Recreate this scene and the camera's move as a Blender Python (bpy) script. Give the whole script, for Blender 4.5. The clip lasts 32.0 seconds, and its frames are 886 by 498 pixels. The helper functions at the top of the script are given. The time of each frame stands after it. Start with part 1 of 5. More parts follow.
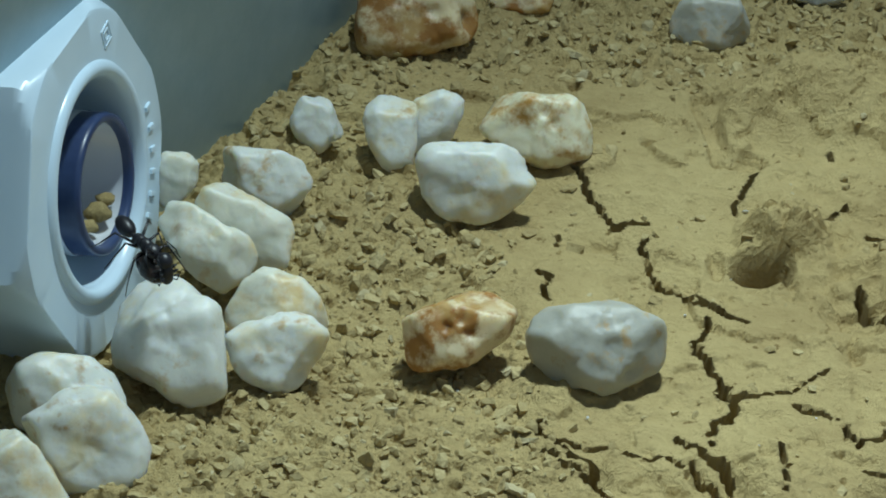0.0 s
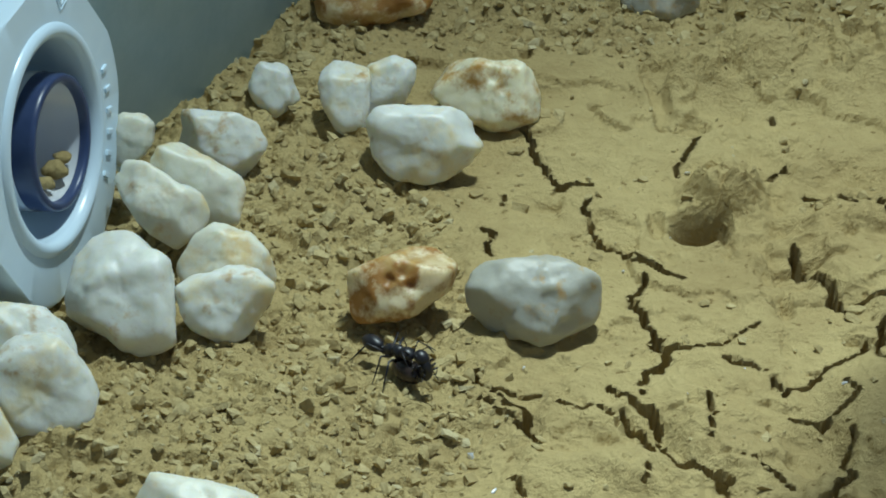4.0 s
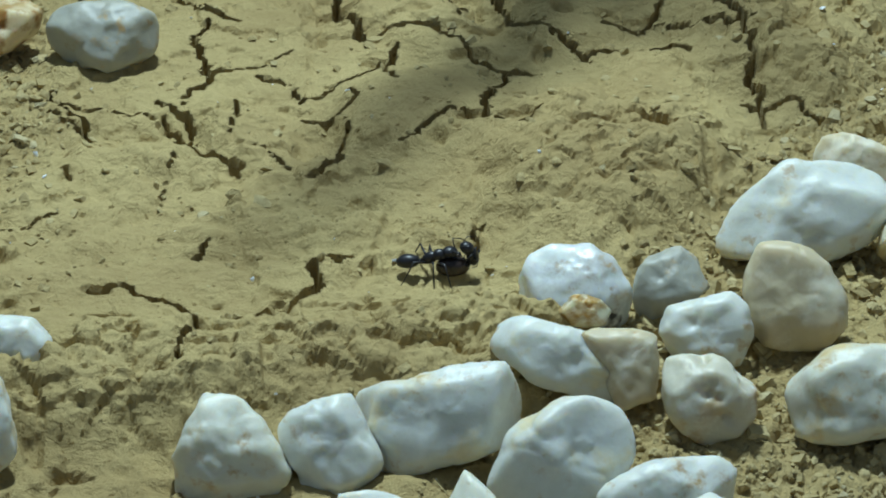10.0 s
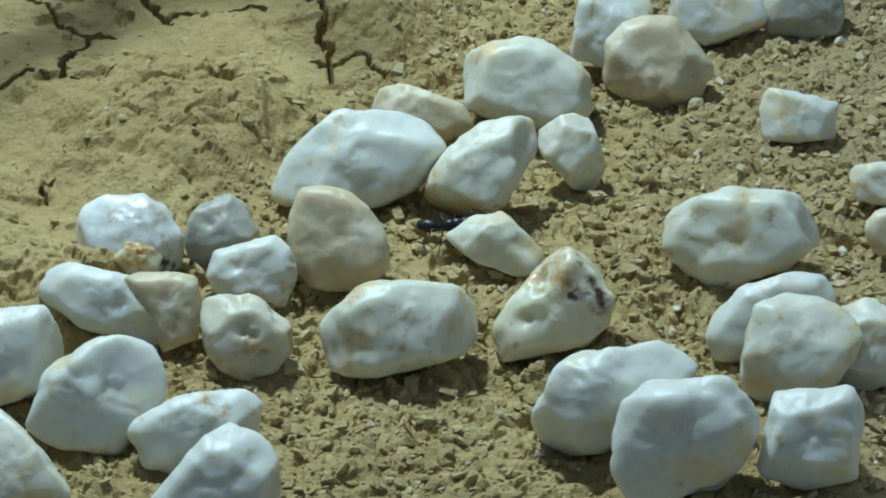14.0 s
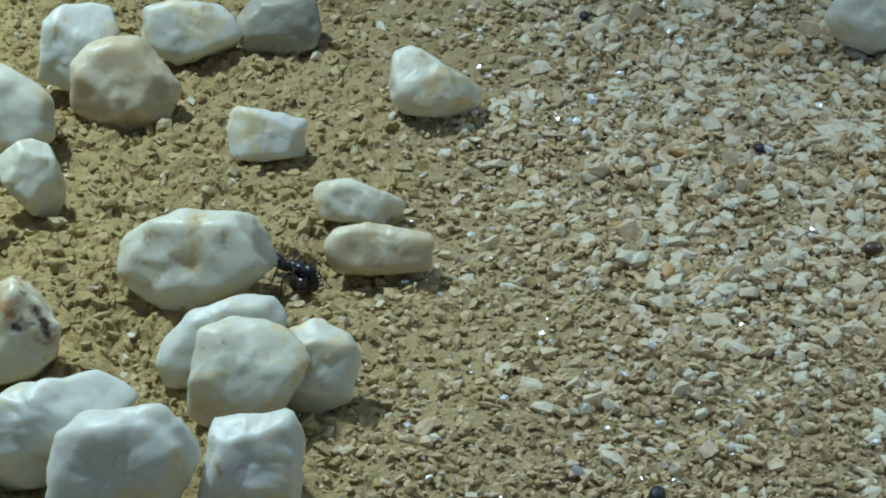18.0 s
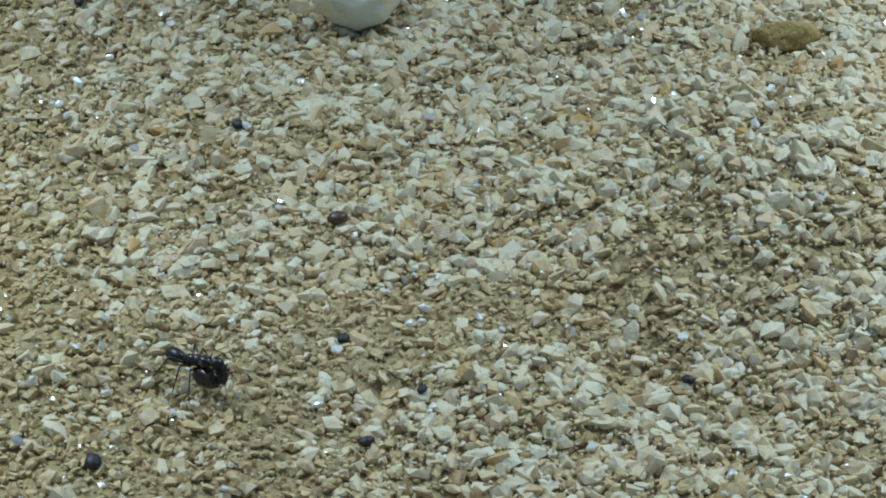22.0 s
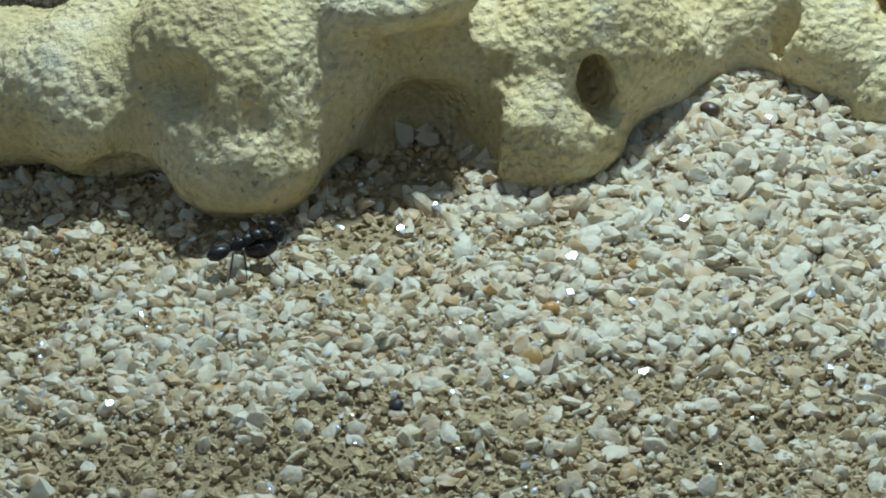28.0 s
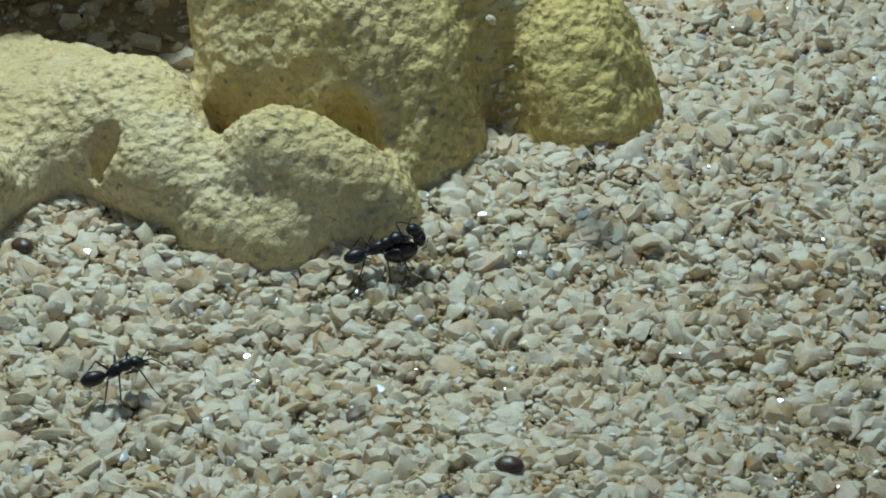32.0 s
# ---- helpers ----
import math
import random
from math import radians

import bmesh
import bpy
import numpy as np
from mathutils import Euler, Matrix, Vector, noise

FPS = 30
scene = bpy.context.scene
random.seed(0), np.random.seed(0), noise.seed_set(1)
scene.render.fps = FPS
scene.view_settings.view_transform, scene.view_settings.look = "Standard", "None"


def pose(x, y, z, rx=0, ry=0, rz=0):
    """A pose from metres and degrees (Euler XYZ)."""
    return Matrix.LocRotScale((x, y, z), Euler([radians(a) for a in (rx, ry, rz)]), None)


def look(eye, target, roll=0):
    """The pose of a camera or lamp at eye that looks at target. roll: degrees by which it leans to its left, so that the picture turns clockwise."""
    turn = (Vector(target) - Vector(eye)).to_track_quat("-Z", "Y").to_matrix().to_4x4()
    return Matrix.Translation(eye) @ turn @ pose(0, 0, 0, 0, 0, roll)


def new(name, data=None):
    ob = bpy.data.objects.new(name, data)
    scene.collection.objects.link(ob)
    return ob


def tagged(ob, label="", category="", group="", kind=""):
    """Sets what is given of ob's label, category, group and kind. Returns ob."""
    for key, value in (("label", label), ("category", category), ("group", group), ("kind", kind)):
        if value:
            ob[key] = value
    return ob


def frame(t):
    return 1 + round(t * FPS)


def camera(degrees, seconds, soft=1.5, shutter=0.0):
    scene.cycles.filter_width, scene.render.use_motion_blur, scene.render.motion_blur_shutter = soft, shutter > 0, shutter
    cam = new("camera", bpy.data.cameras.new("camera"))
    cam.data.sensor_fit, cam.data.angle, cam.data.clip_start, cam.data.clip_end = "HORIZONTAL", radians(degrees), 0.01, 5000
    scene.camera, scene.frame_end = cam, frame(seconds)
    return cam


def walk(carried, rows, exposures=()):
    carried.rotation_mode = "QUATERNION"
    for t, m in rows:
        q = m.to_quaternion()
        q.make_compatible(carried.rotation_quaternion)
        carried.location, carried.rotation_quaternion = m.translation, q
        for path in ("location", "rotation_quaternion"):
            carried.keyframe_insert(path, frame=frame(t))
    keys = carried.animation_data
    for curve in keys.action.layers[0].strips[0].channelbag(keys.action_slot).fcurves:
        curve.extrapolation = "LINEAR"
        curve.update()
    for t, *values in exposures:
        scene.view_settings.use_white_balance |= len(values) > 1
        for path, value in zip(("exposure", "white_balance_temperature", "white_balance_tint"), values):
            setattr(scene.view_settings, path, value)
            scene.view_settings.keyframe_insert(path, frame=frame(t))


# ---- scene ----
# An ant carries a nest mate from a plastic pipe fitting over cracked clay and pebbles to a sand field with a
# yellow rock.  Lengths in the plan are millimetres; MM turns them into metres.
MM = 0.001
cam = camera(12.32, 32.0, soft=1.9, shutter=0.0)
PATH = [
    (0, (-0.00085, -0.27352, 0.18311), (0.04066, -0.03216, 0.00984), 4.08),
    (0.5, (-0.00060, -0.27389, 0.18315), (0.04070, -0.03237, 0.01006), 4.09),
    (1, (0.00171, -0.27756, 0.18442), (0.04051, -0.03552, 0.01148), 3.79),
    (1.5, (0.00462, -0.28128, 0.18522), (0.04572, -0.03946, 0.01251), 3.82),
    (2, (0.00542, -0.28341, 0.18585), (0.04472, -0.04136, 0.01303), 3.70),
    (2.5, (0.00542, -0.28341, 0.18585), (0.04472, -0.04136, 0.01303), 3.70),
    (4.5, (0.01133, -0.29089, 0.18729), (0.04518, -0.04767, 0.01496), 3.02),
    (5, (0.01573, -0.29674, 0.18880), (0.04840, -0.05319, 0.01670), 2.72),
    (5.5, (0.01897, -0.30128, 0.19005), (0.05168, -0.05766, 0.01806), 2.55),
    (6, (0.02164, -0.30357, 0.19042), (0.05392, -0.05973, 0.01866), 2.36),
    (6.5, (0.02622, -0.30951, 0.19176), (0.05655, -0.06522, 0.02030), 1.93),
    (7, (0.03485, -0.32123, 0.19451), (0.06479, -0.07657, 0.02349), 1.29),
    (7.5, (0.03973, -0.33084, 0.19520), (0.06498, -0.08485, 0.02534), 0.67),
    (8, (0.04713, -0.34421, 0.19797), (0.07008, -0.09765, 0.02862), 0.06),
    (8.5, (0.05157, -0.35485, 0.19869), (0.07080, -0.10716, 0.03053), -0.35),
    (9, (0.05737, -0.36233, 0.20015), (0.07527, -0.11436, 0.03224), -0.70),
    (9.5, (0.05978, -0.36454, 0.20025), (0.07725, -0.11638, 0.03259), -0.80),
    (10, (0.06193, -0.36713, 0.20059), (0.07824, -0.11881, 0.03304), -0.94),
    (10.5, (0.06528, -0.37036, 0.20106), (0.08132, -0.12188, 0.03372), -1.03),
    (11, (0.06998, -0.37380, 0.20104), (0.08566, -0.12502, 0.03411), -1.18),
    (11.5, (0.07563, -0.37765, 0.20160), (0.09208, -0.12880, 0.03486), -1.37),
    (12, (0.08087, -0.38110, 0.20200), (0.09974, -0.13229, 0.03545), -1.42),
    (12.5, (0.08371, -0.38260, 0.20214), (0.10398, -0.13387, 0.03564), -1.45),
    (13, (0.08634, -0.38403, 0.20221), (0.10748, -0.13532, 0.03579), -1.50),
    (13.5, (0.08902, -0.38534, 0.20237), (0.11059, -0.13660, 0.03605), -1.58),
    (15.5, (0.10162, -0.38498, 0.20463), (0.13192, -0.13812, 0.03687), -1.10),
    (16, (0.10609, -0.38464, 0.20280), (0.13829, -0.13746, 0.03587), -1.21),
    (16.5, (0.10989, -0.38352, 0.20211), (0.14431, -0.13669, 0.03509), -1.20),
    (17, (0.11273, -0.38247, 0.20036), (0.14990, -0.13571, 0.03384), -1.12),
    (17.5, (0.11554, -0.38215, 0.20010), (0.15476, -0.13576, 0.03349), -1.12),
    (18, (0.11782, -0.38246, 0.19963), (0.15883, -0.13619, 0.03329), -1.09),
    (18.5, (0.12145, -0.38300, 0.19898), (0.16382, -0.13679, 0.03289), -1.18),
    (19, (0.12404, -0.38355, 0.19829), (0.16826, -0.13744, 0.03254), -1.17),
    (19.5, (0.12643, -0.38470, 0.19797), (0.17178, -0.13860, 0.03251), -1.17),
    (20, (0.13037, -0.38633, 0.19728), (0.17577, -0.13994, 0.03226), -1.31),
    (20.5, (0.13386, -0.38753, 0.19700), (0.18039, -0.14127, 0.03209), -1.35),
    (21, (0.13794, -0.38900, 0.19611), (0.18586, -0.14269, 0.03168), -1.41),
    (21.5, (0.14444, -0.39211, 0.19534), (0.19319, -0.14555, 0.03154), -1.50),
    (22, (0.15085, -0.39588, 0.19606), (0.20185, -0.14984, 0.03216), -1.62),
    (22.5, (0.15292, -0.39738, 0.19636), (0.20480, -0.15159, 0.03235), -1.62),
    (23, (0.15611, -0.40545, 0.19600), (0.20455, -0.15812, 0.03326), -1.91),
    (23.5, (0.16118, -0.41634, 0.19695), (0.21097, -0.16883, 0.03490), -2.09),
    (24, (0.16509, -0.42747, 0.19762), (0.21224, -0.17883, 0.03652), -2.40),
    (24.5, (0.17237, -0.43546, 0.19784), (0.21709, -0.18591, 0.03744), -2.80),
    (26.5, (0.19408, -0.44262, 0.20143), (0.25147, -0.19718, 0.03876), -2.70),
    (27, (0.19871, -0.44014, 0.20098), (0.26385, -0.19702, 0.03774), -2.06),
    (27.5, (0.20561, -0.43622, 0.20090), (0.27623, -0.19535, 0.03661), -2.07),
    (28, (0.21110, -0.43236, 0.20003), (0.28475, -0.19283, 0.03510), -2.03),
    (28.5, (0.21598, -0.43057, 0.20000), (0.29115, -0.19185, 0.03460), -2.10),
    (29, (0.22063, -0.42942, 0.19919), (0.29787, -0.19135, 0.03381), -2.11),
    (29.5, (0.22578, -0.42943, 0.19889), (0.30507, -0.19209, 0.03342), -2.18),
    (30, (0.23326, -0.42900, 0.19929), (0.31503, -0.19312, 0.03292), -2.27),
    (30.5, (0.24023, -0.42607, 0.19901), (0.32689, -0.19254, 0.03180), -2.12),
    (31, (0.24214, -0.41963, 0.19874), (0.33603, -0.18988, 0.03022), -1.63),
    (31.5, (0.24367, -0.41448, 0.19866), (0.33836, -0.18575, 0.02920), -1.48),
    (32, (0.24928, -0.40755, 0.19812), (0.34695, -0.18098, 0.02745), -1.38),
]
walk(cam, [(t, look(eye, target, roll)) for t, eye, target, roll in PATH],
     exposures=((0, -0.04, 6400, 10), (2, -0.04, 6450, 10), (5, 0.05, 6600, 10), (7, 0.12, 6650, 10), (9, 0.0, 6300, 10), (10, 0.0, 6100, 10), (12, 0.0, 5950, 10),
                (16, 0.05, 6100, 10), (18, 0.03, 6150, 10), (20, -0.02, 6300, 10), (22, 0.2, 6300, 10), (24, 0.22, 6250, 10), (28, 0.22, 6200, 10), (30, -0.04, 6300, 10), (32, -0.2, 6400, 10)))

# ---- light: two small lamps over the box and the dim grey room ----
world = bpy.data.worlds.new("room_light")
scene.world = world
world.use_nodes = True
world.node_tree.nodes["Background"].inputs[0].default_value = (0.52, 0.76, 1.0, 1)
world.node_tree.nodes["Background"].inputs[1].default_value = 0.19


def lamp(name, eye, target, power, cone):
    ob = new(name, bpy.data.lights.new(name, "SPOT"))
    ob.data.energy, ob.data.color, ob.data.shadow_soft_size = power, (0.77, 0.97, 0.99), 0.010
    ob.data.spot_size, ob.data.spot_blend = radians(cone), 1.0
    ob.matrix_world = look([v * MM for v in eye], [v * MM for v in target])


lamp("lamp_over_clay", (76, 14, 235), (88, -92, 0), 3.1, 68)
lamp("lamp_over_sand", (366, -46, 220), (330, -128, 0), 2.5, 80)
scene.view_settings.exposure = 0.0


# ---- material helpers ----
def material(name):
    m = bpy.data.materials.new(name)
    m.use_nodes = True
    return m, m.node_tree.nodes, m.node_tree.links, m.node_tree.nodes["Principled BSDF"]


def ramp(nodes, links, source, stops, interpolation="LINEAR"):
    r = nodes.new("ShaderNodeValToRGB")
    r.color_ramp.interpolation = interpolation
    el = r.color_ramp.elements
    while len(el) < len(stops):
        el.new(0.5)
    for e, (p, c) in zip(el, stops):
        e.position, e.color = p, (*c, 1)
    links.new(source, r.inputs[0])
    return r.outputs[0]


def noise_tex(nodes, links, scale, detail=4, rough=0.6, offset=None):
    co = nodes.new("ShaderNodeTexCoord")
    n = nodes.new("ShaderNodeTexNoise")
    n.inputs["Scale"].default_value, n.inputs["Detail"].default_value, n.inputs["Roughness"].default_value = scale, detail, rough
    src = co.outputs["Object"]
    if offset is not None:
        add = nodes.new("ShaderNodeVectorMath")
        links.new(src, add.inputs[0])
        links.new(offset, add.inputs[1])
        src = add.outputs[0]
    links.new(src, n.inputs["Vector"])
    return n.outputs["Fac"]


def mix(nodes, links, fac, a, b, mode="MIX"):
    m = nodes.new("ShaderNodeMix")
    m.data_type, m.blend_type = "RGBA", mode
    for sock, v in ((m.inputs[0], fac), (m.inputs[6], a), (m.inputs[7], b)):
        if isinstance(v, (int, float)):
            sock.default_value = v
        elif isinstance(v, tuple):
            sock.default_value = (*v, 1)
        else:
            links.new(v, sock)
    return m.outputs[2]


def bump(nodes, links, bsdf, height, strength, distance):
    b = nodes.new("ShaderNodeBump")
    b.inputs["Strength"].default_value, b.inputs["Distance"].default_value = strength, distance
    links.new(height, b.inputs["Height"])
    links.new(b.outputs[0], bsdf.inputs["Normal"])


def stone_material(name, base, patch, patch_from, gloss=0.44, spots=None, grain=210, rust=0.66):
    m, n, l, bs = material(name)
    info = n.new("ShaderNodeObjectInfo")
    scale = n.new("ShaderNodeVectorMath")
    scale.operation = "SCALE"
    comb = n.new("ShaderNodeCombineXYZ")
    for k in range(3):
        l.new(info.outputs["Random"], comb.inputs[k])
    l.new(comb.outputs[0], scale.inputs[0])
    scale.inputs[3].default_value = 7.0
    off = scale.outputs[0]
    big = noise_tex(n, l, grain, 6, 0.66, off)
    col = ramp(n, l, big, ((patch_from, base), (patch_from + 0.11, patch)))
    fine = noise_tex(n, l, 900, 6, 0.7, off)
    col = mix(n, l, 0.3, col, ramp(n, l, fine, ((0.3, (0.72, 0.70, 0.66)), (0.62, (1, 1, 1)))), "MULTIPLY")
    veins = noise_tex(n, l, 420, 8, 0.75, off)
    col = mix(n, l, 0.6, col, ramp(n, l, veins, ((0.60, (1, 1, 1)), (0.68, (0.78, 0.55, 0.28)), (0.74, (1, 1, 1)))), "MULTIPLY")
    zone = ramp(n, l, noise_tex(n, l, 130, 3, 0.5, off), ((0.50, (0, 0, 0)), (0.60, (1, 1, 1))))
    fleck = ramp(n, l, noise_tex(n, l, 700, 4, 0.6, off), ((rust - 0.10, (0, 0, 0)), (rust + 0.06, (0.9, 0.9, 0.9))))
    col = mix(n, l, mix(n, l, 1.0, zone, fleck, "MULTIPLY"), col, (0.46, 0.29, 0.10))
    if spots:
        sp = noise_tex(n, l, 300, 3, 0.5, off)
        col = mix(n, l, ramp(n, l, sp, ((0.60, (0, 0, 0)), (0.66, (1, 1, 1)))), col, spots)
    l.new(col, bs.inputs["Base Color"])
    bs.inputs["Roughness"].default_value = gloss
    bs.inputs["Subsurface Weight"].default_value = 0.7
    bs.inputs["Subsurface Radius"].default_value = (1.0, 0.85, 0.6)
    bs.inputs["Subsurface Scale"].default_value = 0.002
    dents = n.new("ShaderNodeMath")
    dents.operation = "MULTIPLY_ADD"
    dents.inputs[1].default_value = 0.35
    l.new(fine, dents.inputs[0])
    l.new(noise_tex(n, l, 380, 3, 0.5, off), dents.inputs[2])
    bump(n, l, bs, dents.outputs[0], 0.27, 0.0005)
    return m


STONE = {
    "white": stone_material("white_quartz", (0.70, 0.71, 0.655), (0.72, 0.64, 0.43), 0.54, grain=150),
    "creamy": stone_material("cream_quartz", (0.70, 0.69, 0.585), (0.68, 0.54, 0.29), 0.53, grain=150),
    "tan": stone_material("tan_quartz", (0.60, 0.51, 0.34), (0.72, 0.66, 0.52), 0.50, 0.45),
    "yellow": stone_material("ochre_veined_quartz", (0.76, 0.71, 0.52), (0.46, 0.26, 0.06), 0.49, 0.42, rust=0.54),
    "amber": stone_material("rust_stained_quartz", (0.72, 0.60, 0.38), (0.36, 0.17, 0.04), 0.45, 0.45, grain=300, rust=0.5),
    "grey": stone_material("grey_quartz", (0.40, 0.395, 0.34), (0.50, 0.44, 0.32), 0.56, 0.45),
    "spotted": stone_material("spotted_quartz", (0.78, 0.80, 0.78), (0.60, 0.60, 0.58), 0.52, 0.35, (0.05, 0.05, 0.06)),
    "pitted": stone_material("pitted_quartz", (0.62, 0.58, 0.46), (0.76, 0.73, 0.62), 0.50, 0.45, rust=0.52),
    "dark": stone_material("dark_weathered_rock", (0.07, 0.055, 0.045), (0.44, 0.35, 0.24), 0.47, 0.8, grain=260),
    "stained": stone_material("dark_edged_quartz", (0.76, 0.72, 0.55), (0.50, 0.30, 0.12), 0.52, 0.35, (0.10, 0.05, 0.04), rust=0.55),
}
STONE_LABEL = {
    "dark": "dark brown weathered rock with pale patches on clay",
    "clod": "rounded clod of dry yellow clay",
    "white": "smooth white quartz pebble lying on dry clay",
    "creamy": "cream white quartz pebble with yellow stains on clay",
    "tan": "dull tan quartz pebble with a worn skin",
    "yellow": "white pebble with ochre yellow veins on clay",
    "amber": "rusty orange and white pebble on clay crumbs",
    "grey": "grey translucent quartz pebble on cracked clay",
    "spotted": "bluish white pebble with small black spots",
    "pitted": "greyish pebble with small pits and holes",
    "stained": "cream pebble with a dark brown stained edge",
}

m, n, l, bs = material("dry_clay")
CLAY = m
c1 = ramp(n, l, noise_tex(n, l, 45, 5, 0.6), ((0.35, (0.45, 0.335, 0.15)), (0.62, (0.575, 0.445, 0.205))))
where = n.new("ShaderNodeSeparateXYZ")
l.new(n.new("ShaderNodeTexCoord").outputs["Object"], where.inputs[0])
reach = n.new("ShaderNodeMapRange")
reach.inputs["From Min"].default_value, reach.inputs["From Max"].default_value = 0.135, 0.190
l.new(where.outputs["X"], reach.inputs["Value"])
c1 = mix(n, l, reach.outputs[0], c1, (0.50, 0.395, 0.24))
c2 = noise_tex(n, l, 700, 6, 0.7)
specks = ramp(n, l, noise_tex(n, l, 1100, 2, 0.5), ((0.27, (0.42, 0.36, 0.28)), (0.33, (1, 1, 1))))
c1 = mix(n, l, 0.8, c1, specks, "MULTIPLY")
l.new(mix(n, l, 0.5, c1, ramp(n, l, c2, ((0.3, (0.74, 0.70, 0.64)), (0.6, (1, 1, 1)))), "MULTIPLY"), bs.inputs["Base Color"])
bs.inputs["Roughness"].default_value = 0.95
bs.inputs["Specular IOR Level"].default_value = 0.15
bump(n, l, bs, c2, 1.0, 0.0010)
STONE["clod"] = CLAY


def island_material(name, stops, rough, tex_scale=900, single=False):
    m, n, l, bs = material(name)
    geo = n.new("ShaderNodeNewGeometry")
    pick = n.new("ShaderNodeObjectInfo").outputs["Random"] if single else geo.outputs["Random Per Island"]
    col = ramp(n, l, pick, stops, "CONSTANT")
    fine = noise_tex(n, l, tex_scale, 4, 0.7)
    if rough < 0.6:
        col = mix(n, l, ramp(n, l, noise_tex(n, l, 650, 3, 0.6), ((0.40, (0, 0, 0)), (0.60, (0.5, 0.5, 0.5)))), col, (0.84, 0.79, 0.67))
        col = mix(n, l, ramp(n, l, noise_tex(n, l, 380, 4, 0.65), ((0.52, (0, 0, 0)), (0.66, (0.7, 0.7, 0.7)))), col, (0.66, 0.47, 0.29))
    col = mix(n, l, 0.5 if rough > 0.6 else 0.3, col, ramp(n, l, fine, ((0.3, (0.74, 0.66, 0.54)), (0.58, (1, 1, 1)))), "MULTIPLY")
    l.new(col, bs.inputs["Base Color"])
    bs.inputs["Roughness"].default_value = rough
    bump(n, l, bs, noise_tex(n, l, 1500, 4, 0.65), 0.4 if rough < 0.6 else 0.8, 0.0005)
    if rough < 0.6:  # quartz lets light through
        bs.inputs["Subsurface Weight"].default_value = 0.3
        bs.inputs["Subsurface Radius"].default_value = (1.0, 0.95, 0.8)
        bs.inputs["Subsurface Scale"].default_value = 0.0004
        sheer = n.new("ShaderNodeBsdfTranslucent")
        sheer.inputs["Color"].default_value = (0.92, 0.80, 0.61, 1)
        both = n.new("ShaderNodeMixShader")
        both.inputs[0].default_value = 0.20
        l.new(bs.outputs[0], both.inputs[1])
        l.new(sheer.outputs[0], both.inputs[2])
        l.new(both.outputs[0], n["Material Output"].inputs["Surface"])
        bs.inputs["Specular IOR Level"].default_value = 0.3
    return m


CRUMB_STOPS = ((0, (0.44, 0.345, 0.16)), (0.25, (0.52, 0.42, 0.21)), (0.5, (0.39, 0.30, 0.135)), (0.75, (0.48, 0.38, 0.18)), (0.93, (0.53, 0.45, 0.26)))
SILT_STOPS = ((0, (0.60, 0.47, 0.28)), (0.25, (0.65, 0.53, 0.33)), (0.5, (0.53, 0.405, 0.23)), (0.72, (0.62, 0.49, 0.30)), (0.9, (0.45, 0.33, 0.19)))
GRAIN_STOPS = ((0, (0.82, 0.74, 0.56)), (0.17, (0.86, 0.80, 0.64)), (0.36, (0.78, 0.66, 0.45)), (0.46, (0.84, 0.76, 0.59)), (0.62, (0.74, 0.57, 0.35)), (0.70, (0.79, 0.63, 0.46)),
               (0.77, (0.87, 0.83, 0.68)), (0.87, (0.66, 0.47, 0.24)), (0.92, (0.82, 0.72, 0.50)), (0.97, (0.62, 0.39, 0.14)), (0.994, (0.15, 0.11, 0.08)))
CRUMB, CRUMB_ONE = (island_material("clay_crumbs", CRUMB_STOPS, 0.95, single=s) for s in (False, True))
SILT = island_material("tan_crumbs", SILT_STOPS, 0.95)
GRAIN, GRAIN_ONE = (island_material("quartz_sand", GRAIN_STOPS, 0.38, single=s) for s in (False, True))


# ---- mesh helpers ----
def mesh_object(name, verts, faces, mat, parent=None, smooth=True):
    me = bpy.data.meshes.new(name)
    me.from_pydata(verts if isinstance(verts, list) else verts.tolist(), [], faces if isinstance(faces, list) else faces.tolist())
    me.materials.append(mat)
    if smooth:
        me.polygons.foreach_set("use_smooth", [True] * len(me.polygons))
    me.update()
    ob = new(name, me)
    if parent:
        ob.parent = parent
    return ob


TABLE = np.random.RandomState(7).rand(256, 256)


def vnoise(x, y, scale, seed=0):
    """Smooth value noise in 0..1 with cells of that many millimetres."""
    x, y = np.asarray(x) / scale + 37.3 * seed, np.asarray(y) / scale + 11.9 * seed
    i, j = np.floor(x).astype(int), np.floor(y).astype(int)
    u, v = x - i, y - j
    u, v = u * u * (3 - 2 * u), v * v * (3 - 2 * v)
    a, b = TABLE[i % 256, j % 256], TABLE[(i + 1) % 256, j % 256]
    c, d = TABLE[i % 256, (j + 1) % 256], TABLE[(i + 1) % 256, (j + 1) % 256]
    return (a * (1 - u) + b * u) * (1 - v) + (c * (1 - u) + d * u) * v


